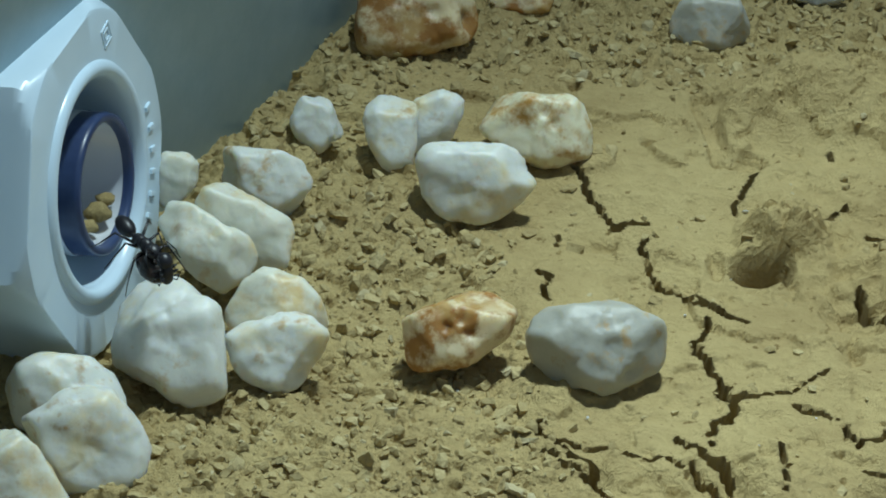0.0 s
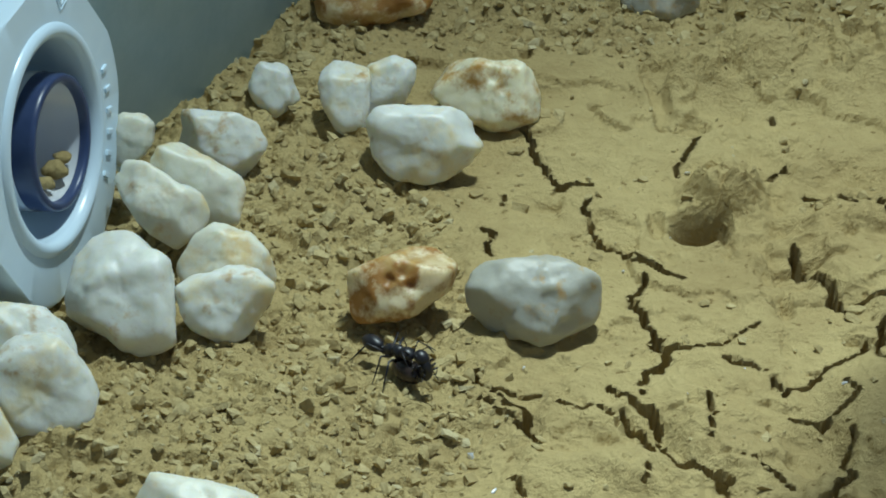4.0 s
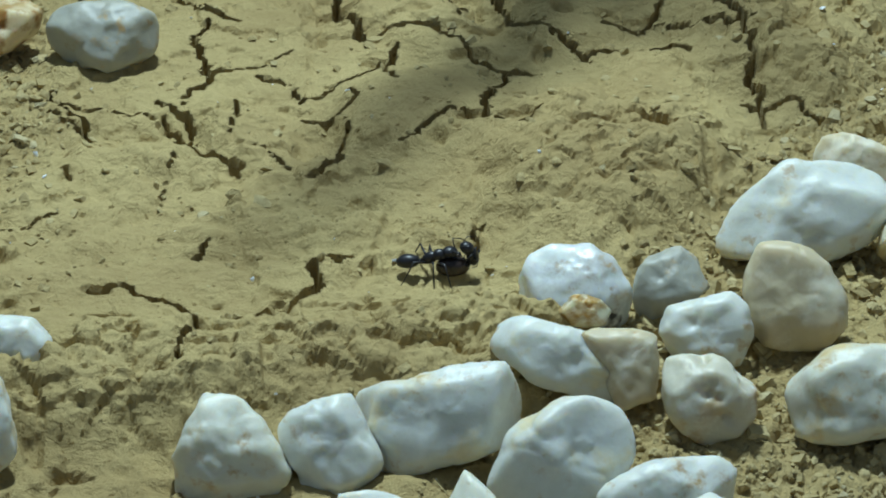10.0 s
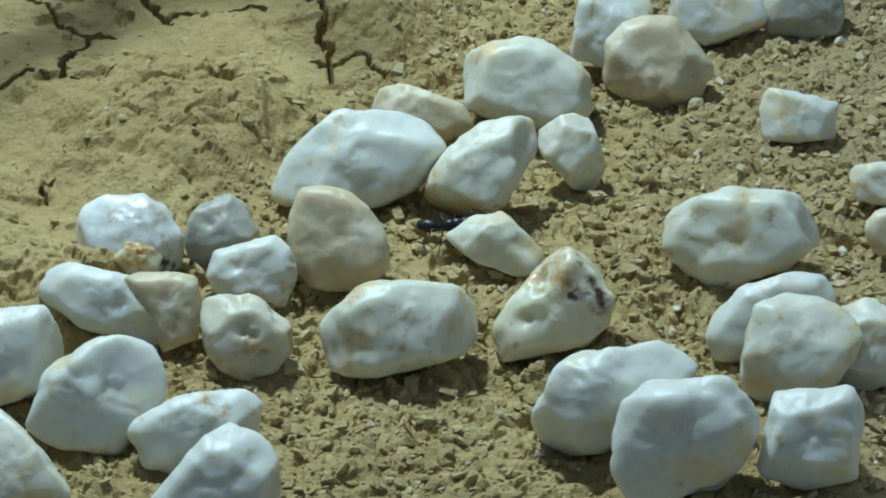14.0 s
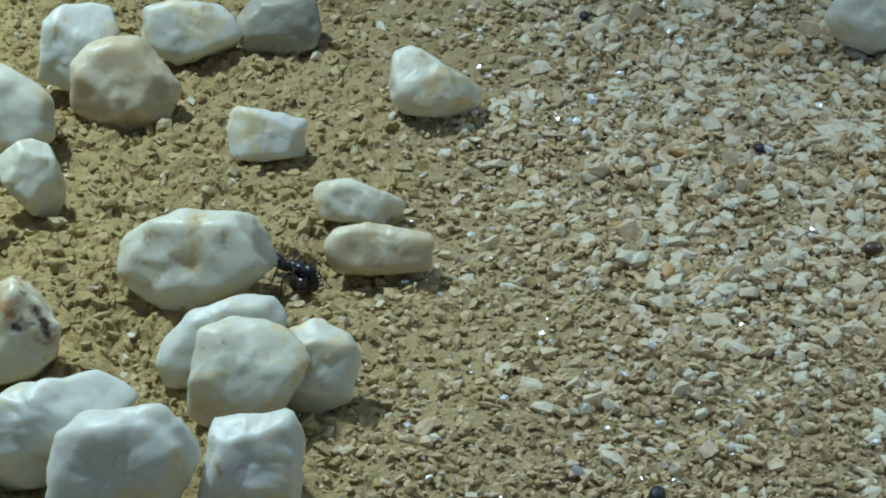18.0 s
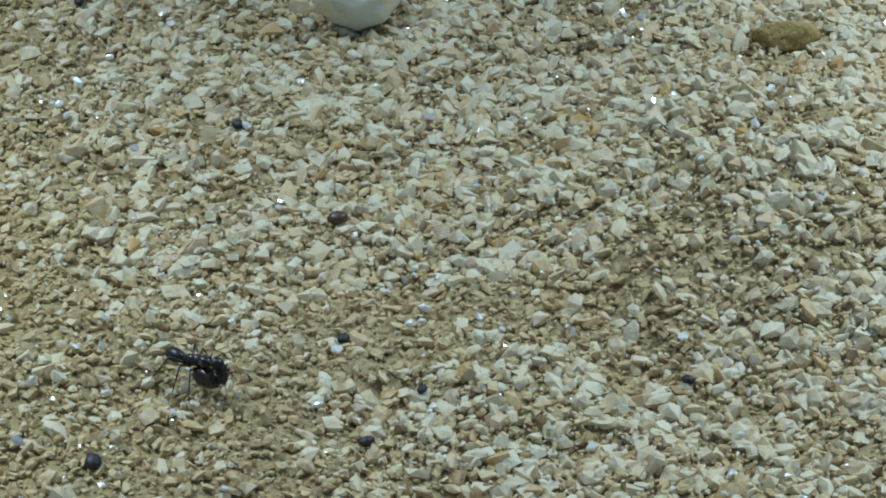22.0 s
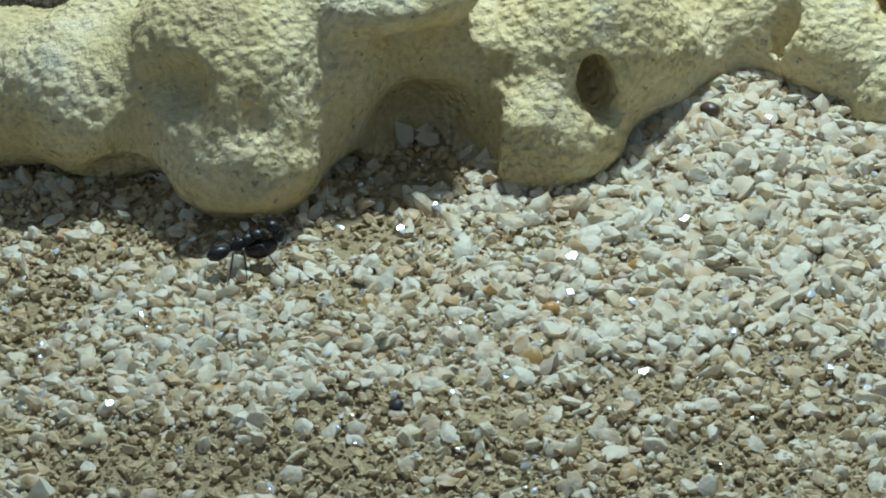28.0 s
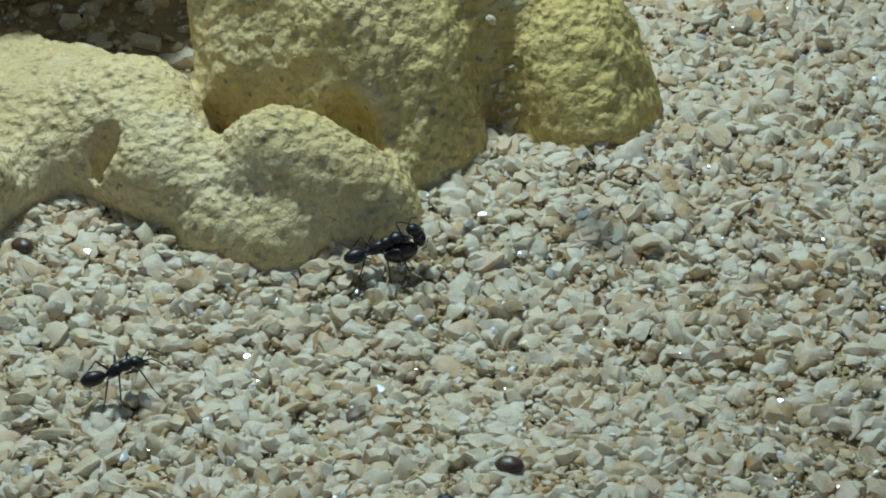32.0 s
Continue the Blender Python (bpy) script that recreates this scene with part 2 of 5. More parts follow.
def lumps(x, y, cell, seed):
    """Domed crumbs packed edge to edge, 0 in the creases and up to 1 on top."""
    best, top = np.full(np.shape(x), 9.0), np.zeros(np.shape(x))
    i, j = np.floor(np.asarray(x) / cell).astype(int), np.floor(np.asarray(y) / cell).astype(int)
    for di in (-1, 0, 1):
        for dj in (-1, 0, 1):
            p, q = (i + di + 31 * seed) % 256, (j + dj + 57 * seed) % 256
            cx, cy = (i + di + TABLE[p, q]) * cell, (j + dj + TABLE[q, p]) * cell
            tall = 0.35 + 0.65 * TABLE[(p + 91) % 256, q]
            d = np.hypot(x - cx, (y - cy) * 1.15) / (cell * (0.7 + 0.5 * tall))
            near = d < best
            best, top = np.where(near, d, best), np.where(near, tall, top)
    return top * np.clip(1 - best**3, 0, 1)


def smooth_step(x, a, b):
    t = np.clip((x - a) / (b - a), 0, 1)
    return t * t * (3 - 2 * t)


# ---- the ground ----
COEF = (-0.012, 0.002, -0.045, 0.096, 0.103, 0.028, -0.026, -0.067)


def lie(x, y):
    """The gentle lie of the ground, in millimetres."""
    x = (np.clip(x, -20, 440) / 10 - 18) / 18
    y = (np.clip(y, -240, 40) / 10 + 8) / 10
    p = (1, x, y, x * x, x * y, y * y, x**3, x * x * y)
    return 10 * sum(c * q for c, q in zip(COEF, p))


def sandiness(x, y):
    """0 on clay, 1 on sand."""
    edge = 166 + (y + 88) * 0.36 + 14 * (vnoise(x, y, 18, 3) - 0.5)
    return smooth_step(x, edge - 22, edge + 22)


def crumbliness(x, y):
    """Where the clay is broken into crumbs."""
    wav = 7 * (vnoise(x, y, 11, 17) - 0.5)
    bound = 46 - 0.55 * np.clip(-48 - y, 0, 40) + wav
    west = 1 - smooth_step(x, bound - 4, bound + 4)
    north = smooth_step(y + wav * 0.6, 1, 8)
    bound = 103 + 0.75 * (y + 70) + wav
    east = smooth_step(x, bound - 4, bound + 5)
    return np.clip(np.maximum(np.maximum(west, north), east), 0, 1)


MOUNDS = [  # heaps and hollows of the sand: middle and height
    (165, -70, -1.9), (175, -118, 0.5), (200, -60, -0.6), (200, -85, -0.4), (200, -105, -1.2), (198, -126, 1.4), (202, -142, -3.6), (222, -100, -0.7), (225, -122, -0.7), (228, -137, -2.3),
    (243, -84, 2.5), (243, -104, 3.0), (250, -125, -1.2), (252, -146, -1.1), (278, -162, 2.2), (300, -142, 0.5), (318, -150, -1.1), (332, -134, 1.5), (350, -162, -2.4), (352, -178, 1.1),
    (366, -152, -1.5), (370, -140, 1.8), (366, -172, -1.0), (382, -145, 0.5),
]
CRACKS = []


def crack(width, depth, text):
    CRACKS.append((width, depth, [tuple(float(v) for v in p.split(",")) for p in text.split()]))


crack(0.23, 2.2, "61.0,-31.8 60.9,-35.5 61.9,-39.1 61.0,-41.7 59.3,-44.2")
crack(0.14, 1.0, "61.9,-39.1 65.6,-37.9 69.6,-36.8")
crack(0.18, 1.6, "66.4,-40.3 68.5,-41.4 69.3,-43.2 69.8,-45.0 72.4,-43.7 75.1,-41.0 78.2,-39.0")
crack(0.29, 3.0, "79.2,-36.9 78.7,-40.9 79.0,-44.0")
crack(0.34, 2.5, "74.3,-24.9 74.5,-28.2 75.2,-31.1 76.7,-34.9")
crack(0.27, 2.2, "76.7,-34.9 79.0,-34.1 80.8,-33.8 83.2,-34.4 85.5,-36.0 87.0,-39.7 89.7,-41.3 92.0,-41.9")
crack(0.31, 3.0, "89.6,-41.7 87.9,-45.5 87.2,-48.5 86.8,-51.7")
crack(0.18, 2.0, "86.8,-51.7 83.5,-50.8 80.9,-53.1 78.5,-54.6")
crack(0.36, 3.0, "88.1,-52.0 89.1,-53.3 91.1,-52.2")
crack(0.23, 2.4, "89.9,-27.5 89.9,-30.8 90.8,-33.8 93.0,-35.2 96.4,-39.1 99.9,-38.9 103.6,-40.1 106.3,-41.7")
crack(0.34, 3.0, "89.8,-26.1 91.8,-23.4 92.5,-20.0 93.6,-19.2")
crack(0.17, 1.5, "77.3,-17.9 79.5,-19.5 80.8,-21.5 82.6,-23.6")
crack(0.19, 2.0, "99.7,-34.4 103.1,-34.8 105.2,-31.6 107.0,-29.8")
crack(0.15, 1.5, "104.8,-33.9 107.3,-36.4 108.4,-37.8")
crack(0.18, 2.0, "57.0,-43.6 57.9,-47.5 59.7,-51.9 62.0,-53.3 64.1,-55.2")
crack(0.18, 1.6, "57.0,-43.6 59.2,-46.4 59.9,-49.0 60.0,-51.5")
crack(0.18, 2.0, "65.3,-52.7 67.0,-54.5 68.7,-56.7")
crack(0.16, 1.6, "46.9,-44.6 48.3,-45.5 50.5,-48.3")
crack(0.12, 1.0, "50.8,-43.6 54.0,-45.1 56.5,-47.0")
crack(0.20, 2.0, "46.6,-41.1 48.4,-43.1 50.8,-43.6")
crack(0.20, 1.8, "74.0,-50.5 73.1,-52.5 72.9,-56.6 69.9,-58.5")
crack(0.16, 1.6, "74.9,-44.9 74.4,-47.5 72.3,-49.1 70.3,-47.6")
crack(0.12, 1.0, "64.5,-45.5 63.8,-48.4 63.6,-50.9")
crack(0.32, 3.0, "50.6,-75.4 53.0,-74.3 55.6,-76.2 58.7,-79.0 60.9,-82.5")
crack(0.34, 3.4, "60.9,-82.5 64.5,-81.6 67.0,-78.4 69.6,-76.5 70.4,-72.7")
crack(0.18, 2.0, "70.4,-72.7 72.2,-72.2 73.3,-71.2")
crack(0.20, 2.0, "60.9,-82.5 59.1,-86.5 58.0,-91.3")
crack(0.25, 2.0, "109.9,-28.4 109.8,-34.7 111.7,-40.1 111.8,-45.1 111.9,-51.0 111.8,-53.2")
crack(0.26, 2.0, "110.1,-50.9 111.8,-52.0 115.8,-50.9 117.0,-53.4")
crack(0.18, 2.0, "108.8,-38.3 113.1,-41.2")
crack(0.16, 1.4, "59.7,-69.6 61.2,-67.5")
crack(0.12, 1.2, "84.4,-69.9 85.2,-66.4")
crack(0.23, 2.4, "55.6,-8.2 55.7,-11.4 56.1,-14.6 57.2,-16.2 59.4,-15.1")
crack(0.17, 2.0, "59.0,-17.8 58.9,-20.9 60.6,-24.0 61.0,-26.2 62.7,-26.7 64.2,-27.8")
crack(0.15, 1.8, "69.5,-8.8 68.0,-11.9 66.8,-14.2")
crack(0.15, 1.6, "50.1,-21.6 50.6,-23.1 50.3,-25.4")
crack(0.14, 1.6, "61.9,-28.5 60.8,-31.3 61.2,-34.6")
crack(0.13, 1.4, "76.2,-6.6 76.1,-8.2")
crack(0.13, 1.4, "73.6,-15.7 75.2,-13.4")
crack(0.21, 2.0, "48.1,-43.6 50.0,-46.1 50.8,-48.7")
crack(0.10, 1.0, "52.7,-44.5 55.7,-46.3")
crack(0.09, 0.8, "51.4,-16.3 52.4,-18.7")
crack(0.11, 0.8, "48.1,-54.0 49.4,-56.0")
crack(0.10, 0.8, "57.3,-60.4 58.0,-53.9")
crack(0.10, 0.8, "41.4,-63.6 45.1,-63.9 47.6,-61.8")
crack(0.12, 1.0, "47.1,-67.6 46.1,-64.9")
crack(0.18, 1.6, "85.8,-28.3 86.0,-32.0")
crack(0.23, 2.0, "61.3,-24.3 62.8,-27.2 65.1,-29.0")


def crack_depth(x, y):
    dip = np.zeros_like(x)
    wob = (vnoise(x, y, 2.2, 5) - 0.5) * 1.2 + (vnoise(x, y, 0.8, 15) - 0.5) * 0.7
    wob2 = (vnoise(x, y, 2.2, 6) - 0.5) * 1.2 + (vnoise(x, y, 0.8, 16) - 0.5) * 0.7
    px, py = x + wob, y + wob2
    for width, depth, pts in CRACKS:
        for (ax, ay), (bx, by) in zip(pts, pts[1:]):
            lo = (px > min(ax, bx) - 3) & (px < max(ax, bx) + 3) & (py > min(ay, by) - 3) & (py < max(ay, by) + 3)
            if not lo.any():
                continue
            qx, qy = px[lo] - ax, py[lo] - ay
            dx, dy = bx - ax, by - ay
            s = np.clip((qx * dx + qy * dy) / (dx * dx + dy * dy + 1e-9), 0, 1)
            d = np.hypot(qx - s * dx, qy - s * dy)
            w = 0.03 + width * (0.62 + 0.45 * vnoise(x[lo], y[lo], 2.4, 9))
            dip[lo] = np.maximum(dip[lo], 2.6 * depth * (1 - smooth_step(d, w * 0.6, w * 0.95)) - 0.15 * np.exp(-((d - w * 1.6) / w) ** 2))
    return dip


PLATES = [  # raised flakes, shelves and one broken-out hollow: middle, half sizes, turn, height
    (85, -20.5, 8.5, 4.0, 0, 2.3), (87.8, -25.0, 2.2, 1.9, 20, 1.0), (81, -30, 4.6, 8.5, 24, 1.4), (97, -30, 7.5, 10, -25, 1.7), (81, -48, 7.5, 7.0, 10, 1.5), (58.8, -48, 1.2, 3.2, 28, -0.9),
    (104, -44, 5, 6, 0, 1.2), (66, -36, 6, 5, 15, 0.8), (63, -48, 3.5, 4, 0, 0.8), (93, -46, 5, 5, 30, 1.0), (71.5, -52.5, 2.2, 2.6, 0, -1.0), (112, -34, 6, 6, 0, 1.4), (74, -12, 7, 4, 0, 1.0),
]


def ground_height(x, y, fine=True):
    x, y = np.asarray(x, float), np.asarray(y, float)
    s, c = sandiness(x, y), crumbliness(x, y)
    z = lie(x, y) + (1 - s) * (1.6 * (vnoise(x, y, 26, 1) - 0.5) + 1.7 * (vnoise(x, y, 9, 2) - 0.5))
    z = z + s * (1.1 * (vnoise(x, y, 9, 2) - 0.5) + 1.3 * (vnoise(x, y, 4.5, 8) - 0.5) + sum(tall * np.exp(-((x - cx) ** 2 + (y - cy) ** 2) / 288) for cx, cy, tall in MOUNDS))
    if fine:
        rough = (1 - s) * (0.30 + 1.0 * smooth_step(vnoise(x, y, 16, 8), 0.45, 0.8))
        z = z + rough * (1.0 * (vnoise(x, y, 5.5, 3) - 0.5) + 1.2 * (vnoise(x, y, 3.4, 4) - 0.5) + 0.7 * (vnoise(x, y, 1.5, 5) - 0.5) + 0.35 * (vnoise(x, y, 0.7, 6) - 0.5))
        wx, wy = x + 0.8 * (vnoise(x, y, 1.6, 41) - 0.5), y + 0.8 * (vnoise(x, y, 1.6, 42) - 0.5)
        z = z + c * (1 - s) * (0.95 * lumps(wx, wy, 1.9, 1) + 0.65 * lumps(wx, wy, 1.05, 2) + 0.35 * (vnoise(x, y, 0.6, 43) - 0.5) - 0.7)
        pit = smooth_step(vnoise(x, y, 2.6, 31), 0.80, 0.93) * smooth_step(vnoise(x, y, 12, 32), 0.35, 0.6)
        hair = np.abs(vnoise(x, y, 5, 33) - 0.5) + 0.25 * np.abs(vnoise(x, y, 1.7, 34) - 0.5)
        z = z - (1 - s) * (0.9 * pit + 0.5 * (1 - smooth_step(hair, 0.008, 0.026)) * smooth_step(vnoise(x, y, 9, 35), 0.56, 0.68))
        # ledges where one layer has flaked off another
        flat = (1 - s) * (1 - c)
        for k, tall in ((51, 0.55), (52, 0.4)):
            shelf = vnoise(x, y, 15, k) * 0.62 + vnoise(x, y, 5, k + 4) * 0.28 + vnoise(x, y, 1.4, k + 8) * 0.10
            z = z + flat * tall * smooth_step(shelf, 0.50, 0.525)
        z = z + flat * (0.40 * lumps(wx, wy, 2.9, 9) * smooth_step(vnoise(x, y, 10, 36), 0.35, 0.65) + 0.2 * lumps(wx, wy, 1.2, 8) * smooth_step(vnoise(x, y, 7, 37), 0.4, 0.6))
        bx, by = x + 2.4 * (vnoise(x, y, 5, 64) - 0.5) + 0.9 * (vnoise(x, y, 1.3, 66) - 0.5), y + 2.4 * (vnoise(x, y, 5, 65) - 0.5) + 0.9 * (vnoise(x, y, 1.3, 67) - 0.5)
        for cx, cy, rx, ry, turn, tall in PLATES:
            cs, sn = math.cos(math.radians(turn)), math.sin(math.radians(turn))
            u, v = ((bx - cx) * cs + (by - cy) * sn) / rx, ((by - cy) * cs - (bx - cx) * sn) / ry
            z = z + (1 - s) * tall * np.exp(-np.minimum(u * u + v * v, 4) ** 3)
        # clods and lumps round the cracked plates
        clod = sum(np.exp(-((((x - cx) / rx) ** 2 + ((y - cy) / ry) ** 2) ** 2)) for cx, cy, rx, ry in ((82, -88, 24, 9), (98, -61, 12, 12), (50, -90, 16, 8), (120, -40, 11, 12), (86, 4, 22, 9)))
        clod = np.clip(clod, 0, 1) * (1 - s) * (1 - c)
        qx, qy = x + 2.2 * (vnoise(x, y, 4, 61) - 0.5), y + 2.2 * (vnoise(x, y, 4, 62) - 0.5)
        z = z + clod * (1.9 + 2.1 * lumps(qx, qy, 5.5, 3) + 1.5 * lumps(qx, qy, 2.6, 4) + 0.8 * lumps(qx, qy, 1.3, 5) + 0.4 * (vnoise(x, y, 0.6, 63) - 0.5) - 1.0)
        # the clump and the hole beside it
        z = z + (1.3 + 2.4 * lumps(x, y, 2.0, 7) + 0.8 * vnoise(x, y, 0.8, 72)) * np.exp(-(((x - 70.2) / 3.0) ** 2 + ((y + 17.2) / 2.6) ** 2) ** 2) - 7 * np.exp(-(((x - 67.6) / 2.0) ** 2 + ((y + 21.2) / 1.6) ** 2) ** 2)
        z = z - np.minimum(crack_depth(x, y), 3.6) * (1 - s)
    return z


def sheet(name, xs, ys, mat, drop=0.0):
    gx, gy = np.meshgrid(xs, ys)
    gz = ground_height(gx, gy) - drop
    verts = np.stack([gx, gy, gz], -1).reshape(-1, 3) * MM
    nx, ny = len(xs), len(ys)
    i = (np.arange(ny - 1)[:, None] * nx + np.arange(nx - 1)[None]).ravel()
    quads = np.stack([i, i + 1, i + 1 + nx, i + nx], -1)
    ob = mesh_object(name, verts, quads, mat)
    tall = gz.ravel()[quads]
    wide = gx.ravel()[quads[:, 1]] - gx.ravel()[quads[:, 0]]
    ob.data.polygons.foreach_set("use_smooth", (np.ptp(tall, axis=1) < 1.3 * wide).tolist())
    return ob


fine_x, fine_y = np.arange(14, 165, 0.27), np.arange(-124, 10, 0.27)
xs = np.concatenate([np.arange(-60, 14, 1.6), fine_x, np.arange(165, 460, 1.8)])
ys = np.concatenate([np.arange(-260, -124, 2.2), fine_y, np.arange(10, 30, 0.7), np.arange(30, 120, 4)])
ground = sheet("ground", xs, ys, CLAY)
tagged(ground, "dry yellow clay, cracked into plates and worn to crumbs", "ground", kind="structure")


# ---- stones ----
SPHERE = bmesh.new()
bmesh.ops.create_icosphere(SPHERE, subdivisions=5, radius=1)
SPHERE_V = np.array([v.co[:] for v in SPHERE.verts])
SPHERE_F = [[v.index for v in f.verts] for f in SPHERE.faces]
SPHERE.free()


def body(facets, depth, seed, sharp=36, pits=0):
    """A worn stone: the space inside rounded facets (angle, distance) round its middle, and its depth."""
    d = SPHERE_V
    s = (np.abs(d[:, 1]) / depth) ** sharp
    for a, dist in facets:
        c, v = math.cos(radians(a)), math.sin(radians(a))
        s = s + np.maximum((d[:, 0] * c + d[:, 2] * v) / dist, 0) ** sharp
        for side in (1, -1):
            s = s + np.maximum((d[:, 0] * c * 0.74 + side * 0.67 * d[:, 1] + d[:, 2] * v * 0.74) / (0.84 * (0.74 * dist + 0.67 * depth)), 0) ** sharp
    wide = sum(dist for _, dist in facets) / len(facets)
    rs = np.random.RandomState(int(seed * 10) % 9973)
    for _ in range(9):
        n = rs.randn(3) * (0.8, 1.0, 0.8)
        n[1] = math.copysign(max(abs(n[1]), 0.75), n[1])
        n /= np.linalg.norm(n)
        reach = math.sqrt((n[0] * wide * 1.15) ** 2 + (n[1] * depth) ** 2 + (n[2] * wide) ** 2) * (0.83 + 0.15 * rs.rand())
        s = s + np.maximum(d @ n / reach, 0) ** sharp
    r = s ** (-1 / sharp)
    k = np.array([[noise.noise(Vector(p * 2.2 + seed)), noise.noise(Vector(p * 6 + seed)), noise.noise(Vector(p * 15 - seed)),
                   noise.noise(Vector(p * 1.7 + 2 * seed)), noise.noise(Vector(p * 1.3 - 3 * seed)) + 0.3, noise.noise(Vector(p * 3.4 + 5 * seed))] for p in d])
    form = 1 + 0.075 * k[:, 0] + 0.018 * k[:, 1] + 0.007 * k[:, 2] - 0.10 * np.maximum(0, 0.55 - 6 * np.abs(k[:, 3])) * np.maximum(0, k[:, 4])
    for _ in range(4):  # a few worn hollows
        n = rs.randn(3)
        n /= np.linalg.norm(n)
        form = form - (0.03 + 0.08 * rs.rand()) * np.exp(-((1 - d @ n) / (0.04 + 0.10 * rs.rand())) ** 2)
    for _ in range(pits):  # small deep holes
        n = rs.randn(3) * (0.8, 1, 0.8) + (0, -0.5, 0.5)
        n /= np.linalg.norm(n)
        form = form - (0.10 + 0.12 * rs.rand()) * np.exp(-((1 - d @ n) / (0.008 + 0.02 * rs.rand())) ** 2)
    return d * (r * form)[:, None]


STONES = []


def stone(kind, x, y, z, yaw, pitch, depth, facets, also=None):
    seed = len(STONES) * 3.7
    read = lambda text: [tuple(float(v) for v in p.split(":")) for p in text.split()]
    turn = pose(0, 0, 0, pitch, 0, yaw).to_3x3()
    turn = np.array(turn)
    pits = {"pitted": 9, "yellow": 7, "amber": 5, "stained": 3}.get(kind, 0)
    verts = body(read(facets), depth, seed, pits=pits) @ turn.T
    faces = list(SPHERE_F)
    if also:
        ax, ay, az, adepth, afacets = also
        more = body(read(afacets), adepth, seed + 1) @ turn.T + (ax - x, ay - y, az - z)
        faces += [[i + len(verts) for i in f] for f in SPHERE_F]
        verts = np.concatenate([verts, more])
    ob = mesh_object("pebble", verts * MM, faces, STONE[kind])
    ob.location = (x * MM, y * MM, z * MM)
    tagged(ob, STONE_LABEL[kind], "pebble", "white pebbles on the clay")
    STONES.append(ob)
    return ob


stone("amber", 44.3, 11.3, 3.0, -10, -35, 2.7, "163:5.04 109:4.09 73:4.37 8:5.50 333:5.28 290:3.90 279:3.84 254:4.83 200:5.65 180:5.29")
stone("amber", 54.1, 16.8, 0.7, -10, -35, 1.2, "173:3.05 85:1.40 0:3.17 283:1.72 264:1.59 214:2.73")
stone("grey", 69.6, 11.1, 1.4, -10, -35, 1.6, "153:3.38 107:2.44 83:2.29 22:3.76 337:3.38 294:2.58 265:2.34 240:2.88 194:3.86")
stone("grey", 80.1, 17.0, 0.4, -10, -35, 0.9, "172:2.65 90:1.07 14:2.53 276:1.16 255:1.33")
stone("white", 34.7, -2.9, 1.6, -10, -35, 1.3, "160:2.02 100:2.36 27:1.74 313:2.22 233:1.95 193:2.04")
stone("white", 40.5, -5.7, 2.5, -10, -35, 1.5, "177:2.39 135:2.98 77:3.29 23:2.47 357:1.98 292:3.56 212:2.28 201:2.11",
      also=(43.9, -4.2, 2.2, 1.5, "163:2.04 116:2.27 66:2.87 349:2.17 333:1.89 297:2.24 194:2.37"))
stone("yellow", 52.7, -5.5, 2.3, -10, -35, 2.2, "162:5.35 124:4.09 92:2.80 79:3.04 39:4.29 346:5.24 293:3.53 283:3.31 245:2.99")
stone("white", 46.2, -13.1, 2.7, -10, -35, 2.2, "156:4.85 98:3.12 90:2.88 68:3.64 23:5.23 321:3.81 297:3.41 264:3.59 231:3.85 190:4.56")
stone("creamy", 22.3, -16.7, 6.1, -10, -35, 1.1, "146:1.87 96:2.16 56:2.12 354:1.68 319:1.66 254:2.36 180:1.51")
stone("creamy", 27.5, -20.6, 4.2, -10, -35, 2.2, "176:4.29 82:3.33 63:2.21 22:3.33 0:4.12 274:3.58 228:2.22")
stone("white", 29.9, -11.3, 2.1, -10, -35, 1.8, "139:3.88 90:2.25 66:2.58 17:3.56 334:3.66 310:3.52 246:2.16 238:2.30 198:4.08")
stone("creamy", 24.3, -23.0, 4.2, -10, -35, 2.1, "153:4.45 83:2.88 66:2.17 30:3.25 333:3.94 304:3.76 246:2.64 225:2.32 214:2.62")
stone("creamy", 29.0, -29.4, 2.8, -10, -35, 1.9, "153:3.18 135:3.23 74:2.84 45:2.97 16:3.52 317:3.74 275:2.51 243:3.14 198:3.80")
stone("white", 28.5, -34.2, 2.6, -10, -35, 1.9, "126:2.98 110:2.62 90:2.81 46:3.80 349:3.35 328:2.91 287:3.14 250:3.05 216:3.39 194:3.65")
stone("white", 20.8, -34.2, 3.8, -10, -35, 2.5, "169:4.25 148:4.76 92:4.81 60:4.33 9:3.89 4:4.01 297:5.28 253:4.15 243:3.98 185:4.54")
stone("white", 12.9, -39.9, 3.0, -10, -35, 2.2, "158:4.71 117:3.99 90:3.23 58:3.40 38:3.64 4:4.91 288:3.59 256:2.96 207:4.26",
      also=(14.2, -45.6, 3.6, 2.5, "131:4.12 97:3.94 39:3.59 353:4.92 298:3.94 262:3.85 216:3.74"))
stone("creamy", 8.2, -50.3, 3.6, -10, -35, 2.2, "174:3.33 98:4.51 51:3.48 35:3.24 340:4.47 270:3.46")
stone("amber", 41.8, -32.8, 2.7, -10, -35, 2.1, "146:3.74 117:2.47 112:2.48 93:3.05 44:4.61 345:4.00 311:2.77 307:2.70 270:3.14 228:4.14 207:4.54")
stone("grey", 52.1, -35.3, 2.9, -10, -35, 2.4, "164:5.52 130:4.58 99:3.23 86:3.43 69:3.89 10:5.44 351:5.30 305:4.10 263:3.38 243:3.83 194:5.53")
stone("creamy", 24.7, -62.7, 3.7, -8, -35, 2.5, "148:5.21 81:3.41 78:3.34 42:4.74 8:5.99 287:3.86 273:3.31 216:4.96")
